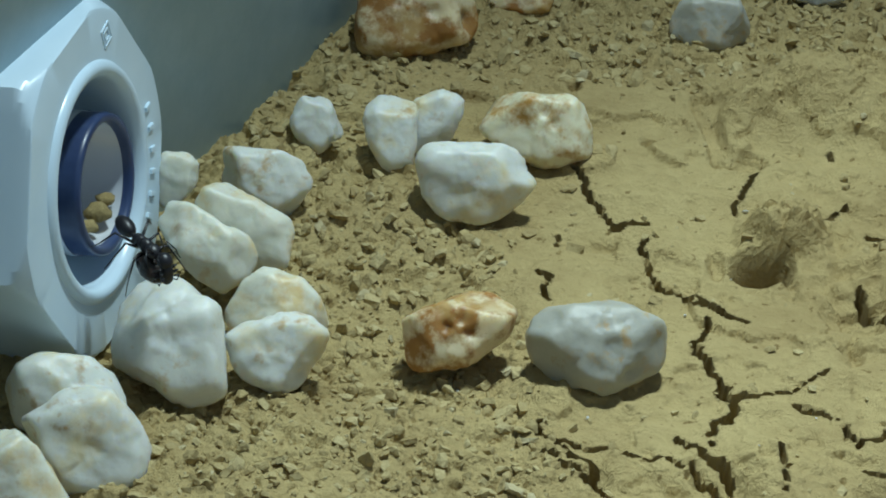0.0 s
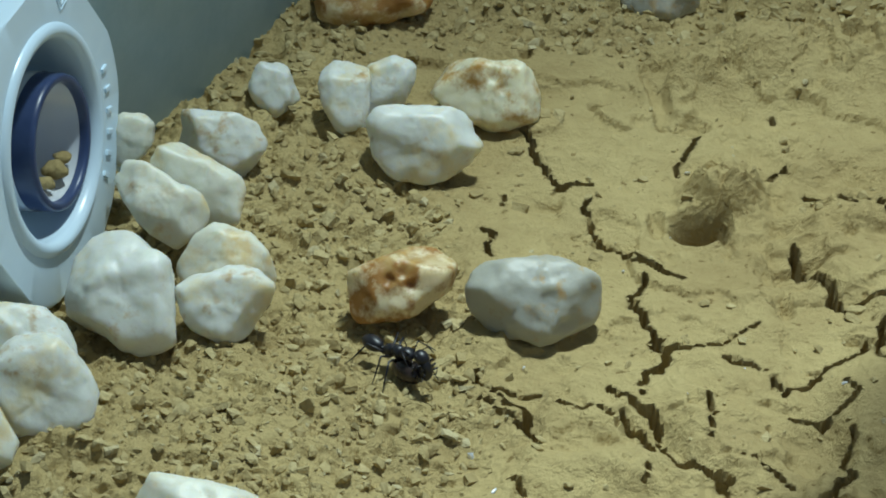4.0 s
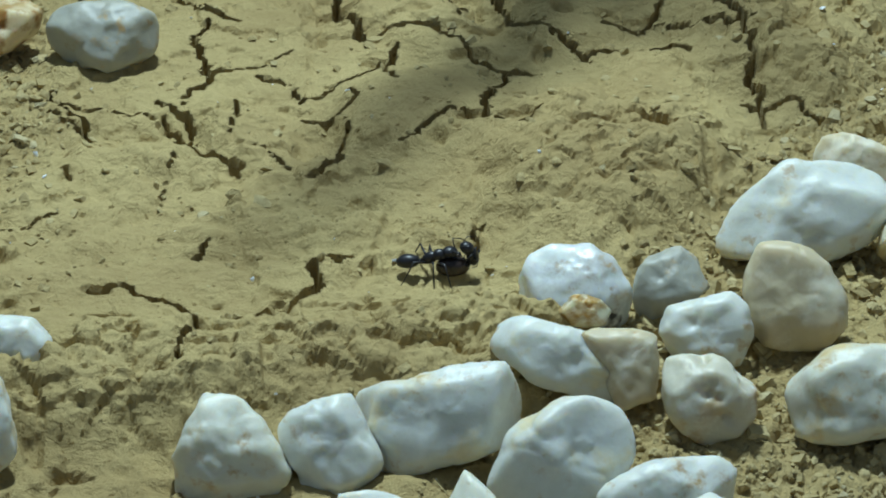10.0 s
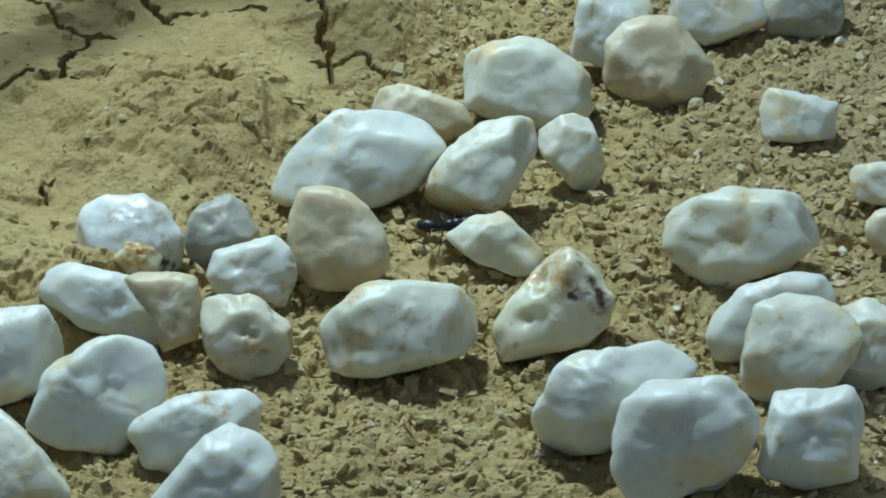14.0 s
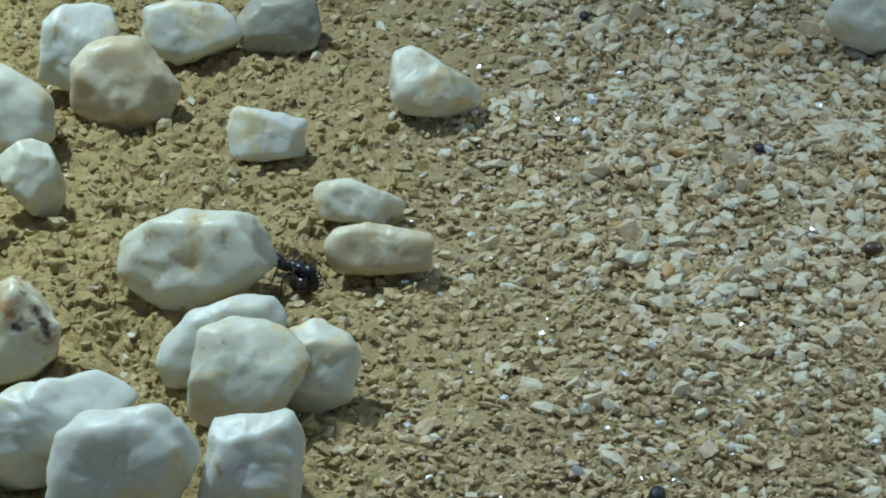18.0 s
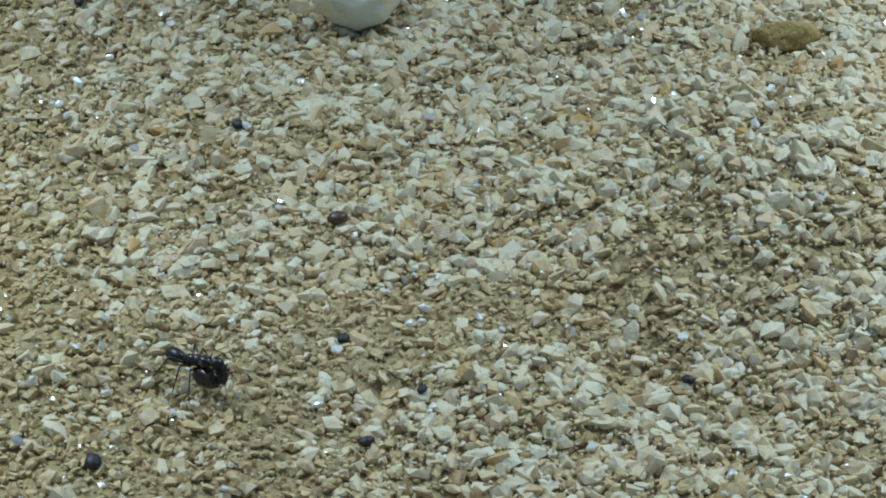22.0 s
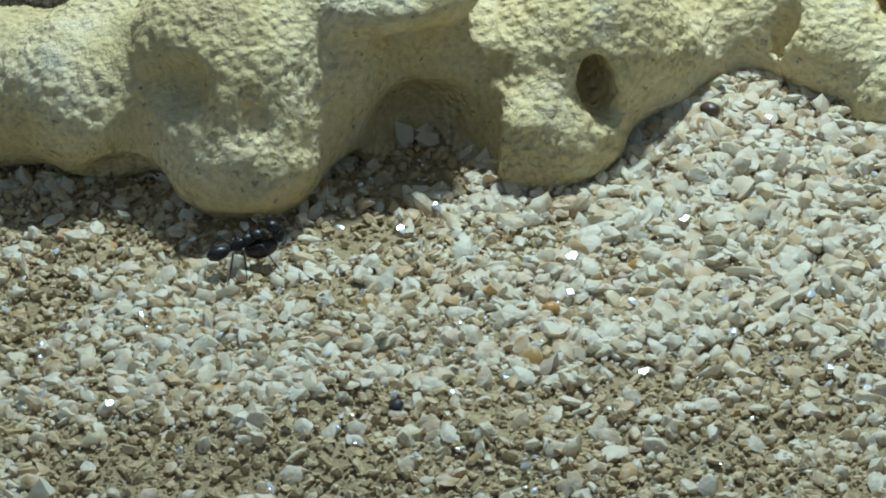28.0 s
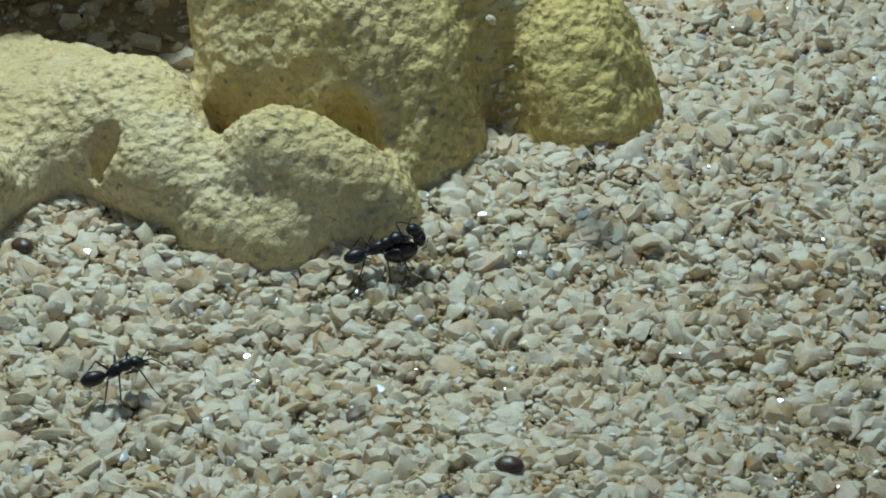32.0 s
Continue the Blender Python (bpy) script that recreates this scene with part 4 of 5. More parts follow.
tagged(fitting, "pale blue white plastic hexagonal pipe nut with a dark tube inside", "pipe fitting")
# the hexagonal nut with its chamfered front and a bore
verts, faces = [], []
STEPS = 96
rings = []
for px, cut, flat in ((-30, 30, 0), (-8, 30, 0), (-2.2, 19.6, 0), (-1.8, 19.2, 0), (-1.3, 18.8, 0), (-0.8, 18.4, 0.05), (-0.4, 18.0, 0.1), (-0.12, 17.7, 0.2), (0, 17.3, 0.4), (0, 12.6, 1), (0, 11.4, 1)):
    ring = []
    for s in range(STEPS):
        a = 2 * math.pi * s / STEPS
        six = math.cos(math.pi / 6) / math.cos((a % (math.pi / 3)) - math.pi / 6)
        rad = min(19.4 * six - 0.4 * flat, cut)
        ring.append((px * MM, rad * math.sin(a + math.pi / 2) * MM, rad * math.cos(a + math.pi / 2) * MM))
    rings.append(ring)
for ring in rings:
    verts += ring
for q in range(len(rings) - 1):
    for s in range(STEPS):
        t = (s + 1) % STEPS
        faces.append((q * STEPS + s, q * STEPS + t, (q + 1) * STEPS + t, (q + 1) * STEPS + s))
nut = mesh_object("nut", verts, faces, PVC, fitting)
nut.data.set_sharp_from_angle(angle=radians(24))
lathe("collar", [(-9, 10.6), (-4, 10.6), (-0.4, 10.7), (0.4, 11.0), (0.7, 11.6), (0.5, 12.2), (-0.1, 12.6), (-2, 12.6)], PVC, fitting)
lathe("gasket", [(-3.6, 7.4), (-1.0, 7.4), (-0.5, 7.3), (-0.4, 7.1), (-0.4, 6.7), (-0.5, 6.5), (-0.8, 6.4), (-1.4, 6.35)], RUBBER, fitting).location = (0.2 * MM, 2.5 * MM, -1.8 * MM)
lathe("tube", [(-3.0, 7.5), (-7, 7.4), (-7, 0.01), (-6.6, 0.02), (-6.4, 5.9), (-1.4, 6.35)], TUBE, fitting).location = (0.2 * MM, 2.5 * MM, -1.8 * MM)
lathe("backing", [(-9, 10.6), (-9, 7.6)], PVC, fitting)
for py, pz, sz in ((1.5, -4.9, 1.1), (-0.6, -5.3, 0.9), (3.2, -4.3, 0.8)):
    clot = ellipsoid("clay_clot", (-3.0 + 0.2 * py, py + 2.5, pz - 1.4), (1.4 * sz, sz, 0.8 * sz), CLAY, fitting, sub=2, wobble=0.5)
# the moulded mark and the raised, unreadable letters on the rim
for half in (1.35, 0.7):
    for k in range(4):
        a = radians(90 * k + 8)
        bar = box("moulded_mark", (-0.3, -half * 0.74, -0.12), (0.14, half * 0.74, 0.12), PVC, fitting, 0.06)
        bar.location = (0, (8.2 + half * 0.7 * math.cos(a)) * MM, (12.6 + half * 0.7 * math.sin(a)) * MM)
        bar.rotation_euler = (a + math.pi / 2, 0, 0)
for k in range(6):
    a = radians(-46 + 9.5 * k)
    bar = box("letter_bar", (-0.2, -0.6, -0.3), (0.28, 0.6, 0.3), PVC, fitting, 0.1)
    bar.location = (0, 14.4 * math.cos(a) * MM, 14.4 * math.sin(a) * MM)
    bar.rotation_euler = (a, 0, 0)

# ---- the yellow rock ----
m, n, l, bs = material("yellow_limestone")
co1 = ramp(n, l, noise_tex(n, l, 60, 5, 0.6), ((0.30, (0.62, 0.49, 0.28)), (0.46, (0.78, 0.635, 0.34)), (0.60, (0.84, 0.71, 0.44)), (0.74, (0.84, 0.76, 0.57))))
where = n.new("ShaderNodeSeparateXYZ")
l.new(n.new("ShaderNodeTexCoord").outputs["Object"], where.inputs[0])
reach = n.new("ShaderNodeMapRange")
reach.inputs["From Min"].default_value, reach.inputs["From Max"].default_value, reach.inputs["To Max"].default_value = 0.338, 0.385, 0.95
l.new(where.outputs["X"], reach.inputs["Value"])
co1 = mix(n, l, reach.outputs[0], co1, ramp(n, l, noise_tex(n, l, 110, 5, 0.6), ((0.34, (0.70, 0.54, 0.19)), (0.62, (0.84, 0.68, 0.27)))))
fi = noise_tex(n, l, 1300, 4, 0.6)
co1 = mix(n, l, ramp(n, l, noise_tex(n, l, 130, 5, 0.65), ((0.57, (0, 0, 0)), (0.70, (0.5, 0.5, 0.5)))), co1, (0.72, 0.70, 0.60))
co1 = mix(n, l, ramp(n, l, noise_tex(n, l, 900, 2, 0.5), ((0.27, (0.8, 0.8, 0.8)), (0.33, (0, 0, 0)))), co1, (0.30, 0.25, 0.18))
l.new(mix(n, l, 0.5, co1, ramp(n, l, fi, ((0.3, (0.66, 0.61, 0.50)), (0.58, (1, 1, 1)))), "MULTIPLY"), bs.inputs["Base Color"])
bs.inputs["Roughness"].default_value = 0.95
bs.inputs["Specular IOR Level"].default_value = 0.15
beady = n.new("ShaderNodeTexVoronoi")
beady.feature, beady.inputs["Scale"].default_value, beady.inputs["Randomness"].default_value = "SMOOTH_F1", 1250, 1.0
l.new(n.new("ShaderNodeTexCoord").outputs["Object"], beady.inputs["Vector"])
amt = n.new("ShaderNodeMath")
amt.operation = "MULTIPLY"
l.new(beady.outputs["Distance"], amt.inputs[0])
l.new(ramp(n, l, noise_tex(n, l, 110, 3, 0.6), ((0.36, (0.25, 0.25, 0.25)), (0.50, (1, 1, 1)))), amt.inputs[1])
scaled = n.new("ShaderNodeMath")
scaled.operation, scaled.inputs[1].default_value = "MULTIPLY", 0.45
l.new(noise_tex(n, l, 2600, 3, 0.7), scaled.inputs[0])
both = n.new("ShaderNodeMath")
both.operation, both.inputs[1].default_value = "MULTIPLY_ADD", -1.0
l.new(amt.outputs[0], both.inputs[0])
l.new(scaled.outputs[0], both.inputs[2])
bump(n, l, bs, both.outputs[0], 1.0, 0.0009)
ROCK = m


def surface_nets(field, origin, step):
    """The zero surface of a field on a grid (inside negative), as vertices and quads."""
    nx, ny, nz = field.shape
    cells = (nx - 1, ny - 1, nz - 1)
    total, count = np.zeros((*cells, 3)), np.zeros(cells)
    corner = lambda c: field[c[0]:nx - 1 + c[0], c[1]:ny - 1 + c[1], c[2]:nz - 1 + c[2]]
    for axis in range(3):
        for p in (0, 1):
            for q in (0, 1):
                a = [p, q]
                a.insert(axis, 0)
                b = list(a)
                b[axis] = 1
                fa, fb = corner(a), corner(b)
                hit = (fa < 0) != (fb < 0)
                t = np.where(hit, fa / np.where(hit, fa - fb, 1), 0)
                at = np.zeros((*cells, 3)) + a
                at[..., axis] += t
                total += np.where(hit[..., None], at, 0)
                count += hit
    live = count > 0
    number = -np.ones(cells, int)
    number[live] = np.arange(live.sum())
    idx = np.argwhere(live)
    verts = (idx + total[live] / count[live][:, None]) * step + origin
    faces = []
    for axis in range(3):
        u, v = [k for k in range(3) if k != axis]
        lo = [slice(None)] * 3
        hi = [slice(None)] * 3
        lo[axis], hi[axis] = slice(0, -1), slice(1, None)
        fa, fb = field[tuple(lo)], field[tuple(hi)]
        cross = np.argwhere((fa < 0) != (fb < 0))
        ok = (cross[:, u] > 0) & (cross[:, v] > 0) & (cross[:, u] < field.shape[u] - 1) & (cross[:, v] < field.shape[v] - 1)
        cross = cross[ok]
        quad = []
        for du, dv in ((-1, -1), (0, -1), (0, 0), (-1, 0)):
            c = cross.copy()
            c[:, u] += du
            c[:, v] += dv
            quad.append(number[c[:, 0], c[:, 1], c[:, 2]])
        quad = np.stack(quad, -1)
        flip = (fa[tuple(cross.T)] > 0) ^ (axis == 1)
        quad[flip] = quad[flip][:, ::-1]
        faces.append(quad)
    return verts, np.concatenate(faces)


LOBES = [  # middle and half sizes of the swellings, some unseen and added for shade
    (264, -104.5, 4, 10, 7, 7), (259.5, -107.5, 3, 5, 4, 4.2), (270, -110, 5, 10, 8, 6.5), (277, -115, 6.5, 9, 9, 7),
    (288, -121, 9, 10, 11, 10), (286.5, -127.5, 5, 7.5, 8, 6), (295, -120, 9, 6, 9, 9), (289, -112, 8, 14, 10, 7),
    (304, -113, 8, 12, 12, 11), (304, -120, 2, 7, 8, 7), (311, -130.5, 4, 4.6, 6, 6.5), (315.5, -130.5, 2.5, 6, 7, 5), (320, -125.5, 7, 9, 8, 8.5), (316, -120, 8, 10, 10, 5),
    (327, -121, 4, 8, 9, 6), (336, -118, 3, 8, 9, 6.5), (332, -113, 4, 12, 8, 5), (343, -126, 4.5, 5.5, 8.5, 6), (342, -121, 6, 6, 5, 5),
    (346, -134.5, 1, 4, 4.5, 4.5), (350.5, -134.6, 5.4, 3.2, 3.4, 5), (350, -138, 1, 4.6, 5.2, 4.5), (353.8, -137, 4, 3.0, 4.2, 4.8), (356.6, -139.8, 2.3, 2.5, 2.9, 4), (359.3, -140.3, 1, 1.8, 1.8, 2.2),
    (350.8, -135.4, 7.6, 2.3, 2.3, 3), (353.4, -137, 6.6, 1.8, 2.0, 2.6), (355.6, -138.6, 5.4, 1.7, 1.8, 2.6), (357.6, -139.8, 4, 1.6, 1.8, 2.4), (359.5, -140.6, 2.2, 1.4, 1.5, 2.0),
    # last two here: unseen overhangs, added to darken the ground behind the rock
    (302.5, -124.5, 17, 8.5, 7, 3), (344, -93, 31, 18, 9, 4), (292, -86, 30, 13, 9, 4),
    (362, -123, 2, 7.5, 12.5, 20), (367, -128.5, 6, 4.5, 8, 10), (365, -131, 2, 5.5, 6.5, 5), (360, -117, 10, 8, 8, 15), (356, -121, 6, 5, 6, 8),
    # unseen rear ridge, added to shade the ground at its foot
    (352, -85, 12, 16, 10, 22), (322, -84, 14, 20, 10, 20), (292, -77, 12, 14, 10, 20),
    (381, -124, -2, 8.5, 18.5, 17), (374, -122, 8, 8, 9, 12),
]
PITS = [  # hollows
    (303.5, -131, 5.0, 6.2, 5.0, 9), (303.2, -127, 3.0, 4.4, 5, 4.4), (307, -131, 10.5, 4.5, 4, 3.4), (311, -135, 11, 3.2, 4.5, 3), (318.2, -132.5, 8, 1.75, 5.5, 2.8),
    (286.5, -133.8, 12.5, 2.3, 2.6, 3.2), (291.6, -133.4, 11.4, 1.8, 1.8, 1.5), (279, -127.5, 13, 4.6, 3.6, 3), (275, -126, 2.6, 4.5, 4.5, 2.4), (282.5, -137, 0.8, 7.5, 5.5, 2.2), (292, -132, 17, 2.2, 3, 1.8),
    (331, -131.5, 3.6, 2.6, 3, 3.2), (338.5, -128.2, 8.5, 1.5, 1.5, 5), (333, -128.5, 9.5, 1.4, 2, 1.4), (316.5, -121, 13.6, 4.5, 2.4, 1.4), (328, -121, 11, 2.6, 1.8, 1.2),
    (347.0, -132, 11.8, 2.1, 1.3, 1.1), (372.2, -138, 12, 1.9, 5.5, 11), (372.5, -134, 19, 3, 6, 5), (379, -142, 2.0, 2.4, 2.4, 1.9), (384, -141, 9, 1.2, 2, 6), (358.6, -134.6, 6.5, 2.2, 3, 4),
]
STEP = 0.5
gx, gy, gz = np.meshgrid(np.arange(238, 398, STEP), np.arange(-148, -54, STEP), np.arange(-6, 36, STEP), indexing="ij")
field = np.zeros_like(gx)
acc = np.zeros_like(gx)
for cx, cy, cz, rx, ry, rz in LOBES:
    r = np.sqrt(((gx - cx) / rx) ** 2 + ((gy - cy) / ry) ** 2 + ((gz - cz) / rz) ** 2)
    acc += np.exp(-(r - 1) * min(rx, ry, rz) / 1.1)
field = -1.1 * np.log(acc + 1e-9)
even = 1 - np.exp(-(((gx - 350.5) / 8) ** 2) - ((gy + 139) / 9) ** 2)
field += even * (1.5 * (vnoise(gx + gz * 0.35, gy - gz * 0.6, 6, 14) - 0.5) + 0.35 * (vnoise(gx - gz * 0.3, gy + gz * 0.9, 2.6, 15) - 0.5))
for cx, cy, cz, rx, ry, rz in PITS:
    r = np.sqrt(((gx - cx) / rx) ** 2 + ((gy - cy) / ry) ** 2 + ((gz - cz) / rz) ** 2)
    d = (1 - r) * min(rx, ry, rz)
    k = 0.45 * min(rx, ry, rz)
    h = np.clip(0.5 + 0.5 * (d - field) / k, 0, 1)
    field = field * (1 - h) + d * h + k * h * (1 - h)
rv, rf = surface_nets(field, np.array([238, -148, -6]), STEP)
# the weathered upper sides are beaded, the sheltered faces smooth
at = np.clip(((rv - (238, -148, -6)) / STEP).round().astype(int), 1, np.array(field.shape) - 2)
slope = np.stack([field[at[:, 0] + (k == 0), at[:, 1] + (k == 1), at[:, 2] + (k == 2)] - field[at[:, 0] - (k == 0), at[:, 1] - (k == 1), at[:, 2] - (k == 2)] for k in range(3)], -1)
slope /= np.linalg.norm(slope, axis=1)[:, None] + 1e-9
worn = smooth_step(slope[:, 2] * 0.8 + 0.7 * (vnoise(rv[:, 0] + rv[:, 2], rv[:, 1] - rv[:, 2], 6, 81) - 0.5), -0.15, 0.45)
beads = np.array([noise.noise(Vector(p) * 1.2) + 0.7 * noise.noise(Vector(p) * 2.2) for p in rv])
rv = rv + slope * (beads * (0.06 + 0.24 * worn))[:, None]
rock = mesh_object("yellow_rock", rv * MM, rf, ROCK)
tagged(rock, "weathered yellow limestone rock with hollows, half sunk in sand", "rock")

# sand that has drifted into the hollows of the rock
rs = np.random.RandomState(77)
x, y, z = [], [], []
for cx, cy, rx, ry, count in ((316.5, -121, 4.2, 2.0, 90), (328, -121, 2.4, 1.5, 36), (373.5, -133, 1.6, 3.2, 50), (323, -119, 2.5, 1.5, 30)):
    a, q = rs.rand(count) * 2 * np.pi, np.sqrt(rs.rand(count))
    px, py = cx + rx * q * np.cos(a), cy + ry * q * np.sin(a)
    column = field[((px - 238) / STEP).round().astype(int), ((py + 148) / STEP).round().astype(int)] < 0
    x += px.tolist()
    y += py.tolist()
    z += (-6 + STEP * (column.shape[1] - 1 - np.argmax(column[:, ::-1], axis=1)) + 0.35).tolist()
scatter("drifted_sand", np.array(x), np.array(y), np.array(z), 0.3 + 0.5 * rs.rand(len(x)) ** 2, GRAIN, 78, 0.5, "cream quartz grains caught in hollows of the rock", "sand", 0.0, True, LUMPS)

# ---- seeds and mica flakes on the sand ----
def plain(name, a, b, rough, scale=600):
    m, n, l, bs = material(name)
    l.new(ramp(n, l, noise_tex(n, l, scale, 4, 0.6), ((0.35, a), (0.65, b))), bs.inputs["Base Color"])
    bs.inputs["Roughness"].default_value = rough
    return m


SEED = {"brown": plain("brown_seed_coat", (0.06, 0.035, 0.025), (0.12, 0.075, 0.05), 0.4), "black": plain("black_seed_coat", (0.012, 0.012, 0.018), (0.03, 0.03, 0.04), 0.55),
        "amber": plain("amber_grain", (0.45, 0.24, 0.06), (0.60, 0.36, 0.12), 0.3)}


def seed(kind, x, y, r):
    ob = ellipsoid("seed", (0, 0, 0), (r * 0.98, r * 0.76, r * 0.62), SEED[kind], wobble=0.12)
    z = float(ground_height(x, y, False)) + r * 0.6 + 0.4
    ob.matrix_world = pose(x * MM, y * MM, z * MM, 10 * math.sin(x), 8 * math.cos(y), (x * 37) % 180)
    tagged(ob, "small rounded " + kind + " seed lying among sand grains", "seed", "seeds on the sand")


for kind, x, y, r in (("brown", 354.0, -176.7, 1.18), ("black", 348.2, -177.6, 0.89), ("black", 345.0, -145.1, 0.35), ("black", 339.3, -138.3, 0.35), ("brown", 377.8, -142.3, 0.42),
                      ("brown", 399.3, -136.7, 0.50), ("brown", 394.7, -162.9, 0.57), ("black", 187.3, -50.2, 0.65), ("black", 177.2, -127.6, 0.90), ("black", 199.7, -127.3, 0.72),
                      ("black", 198.3, -75.9, 0.67), ("black", 205.6, -121.6, 0.56), ("black", 231.4, -73.3, 0.47), ("brown", 203.9, -94.4, 0.95), ("black", 227.6, -125.0, 0.62),
                      ("black", 200.7, -112.9, 0.66), ("black", 247.7, -139.7, 0.45), ("black", 220.5, -130.9, 0.30), ("brown", 329.3, -132.7, 1.05), ("black", 288.3, -166.6, 0.75),
                      ("amber", 305.9, -155.1, 0.83)):
    seed(kind, x, y, r)

m, n, l, bs = material("mica")
MICA = m
l.new(ramp(n, l, noise_tex(n, l, 400, 3, 0.6), ((0.3, (0.80, 0.82, 0.84)), (0.7, (0.92, 0.92, 0.92)))), bs.inputs["Base Color"])
bs.inputs["Roughness"].default_value, bs.inputs["Metallic"].default_value = 0.34, 0.5
rs = np.random.RandomState(51)
x, y = 40 + 380 * rs.rand(3600), -205 + 195 * rs.rand(3600)
keep = (sandiness(x, y) > 0.4) | (rs.rand(3600) < 0.12)
x, y = x[keep], y[keep]
size = (0.17 + 0.40 * rs.rand(len(x)) ** 3) * (0.5 + 0.5 * sandiness(x, y))
mica = scatter("mica_flakes", x, y, ground_height(x, y) + 0.15 + 0.75 * sandiness(x, y), size, m, 52, 0.6, "glinting mica flakes in the sand", "mica")


def mica_flake(x, y, r):
    """A thin six-sided plate lying aslant in the sand."""
    z = float(ground_height(x, y, False)) + 1.0
    lean = Vector((0.02 + 0.10 * math.sin(x * 3.1), -0.26 + 0.10 * math.sin(y * 2.3), 1))
    bm = bmesh.new()
    bmesh.ops.create_cone(bm, segments=6, radius1=r * MM, radius2=r * 0.9 * MM, depth=0.12 * MM, cap_ends=True)
    for k, v in enumerate(bm.verts):
        v.co.x *= 1 + 0.35 * math.sin(k * 2.1 + x)
        v.co.y *= 0.8 + 0.3 * math.cos(k * 1.3 + y)
    ob = bm_object("mica_flake", bm, MICA)
    ob.matrix_world = Matrix.Translation((x * MM, y * MM, z * MM)) @ lean.to_track_quat("Z", "Y").to_matrix().to_4x4()
    tagged(ob, "bright silvery mica flake lying among sand grains", "mica flake", "mica flakes on the sand")


for x, y, r in ((199.6, -115.7, 0.6), (228.5, -120.0, 0.55), (366.5, -144.2, 0.5), (334.1, -134.8, 0.62), (310.3, -148.1, 0.7), (309.9, -167.2, 0.6), (350.5, -159.0, 0.6),
                (326.7, -175.8, 0.5), (308.6, -152.5, 0.55), (251.8, -144.4, 0.5), (374.0, -148.2, 0.6), (341.8, -152.0, 0.4), (297.0, -140.5, 0.45), (266.0, -158.0, 0.5), (346.5, -146.0, 0.6), (321.5, -146.5, 0.55), (330.0, -160.5, 0.5)):
    mica_flake(x, y, r * 0.85)


# ---- the ants ----
m, n, l, bs = material("black_ant_shell")
l.new(ramp(n, l, noise_tex(n, l, 1500, 4, 0.6), ((0.3, (0.006, 0.006, 0.009)), (0.7, (0.018, 0.016, 0.020)))), bs.inputs["Base Color"])
bs.inputs["Roughness"].default_value = 0.40
bump(n, l, bs, noise_tex(n, l, 4000, 3, 0.6), 0.2, 0.00005)
SHELL = m
m, n, l, bs = material("brown_ant_shell")
l.new(ramp(n, l, noise_tex(n, l, 900, 4, 0.6), ((0.3, (0.014, 0.010, 0.010)), (0.7, (0.05, 0.032, 0.025)))), bs.inputs["Base Color"])
bs.inputs["Roughness"].default_value = 0.22
SHELL_BROWN = m


def limb(name, pts, radii, parent, mat):
    """A jointed limb: a six-sided tube through the points."""
    verts, faces = [], []
    pts = [Vector(p) for p in pts]
    for i, (p, r) in enumerate(zip(pts, radii)):
        way = (pts[min(i + 1, len(pts) - 1)] - pts[max(i - 1, 0)]).normalized()
        side = way.cross(Vector((0.3, 0.2, 1))).normalized()
        up = side.cross(way)
        verts += [((p + (side * math.cos(a) + up * math.sin(a)) * r) * MM)[:] for a in [k * math.pi / 3 for k in range(6)]]
    for i in range(len(pts) - 1):
        faces += [(i * 6 + k, i * 6 + (k + 1) % 6, i * 6 + 6 + (k + 1) % 6, i * 6 + 6 + k) for k in range(6)]
    faces += [tuple(range(5, -1, -1)), tuple(range(len(verts) - 6, len(verts)))]
    return mesh_object(name, verts, faces, mat, parent)


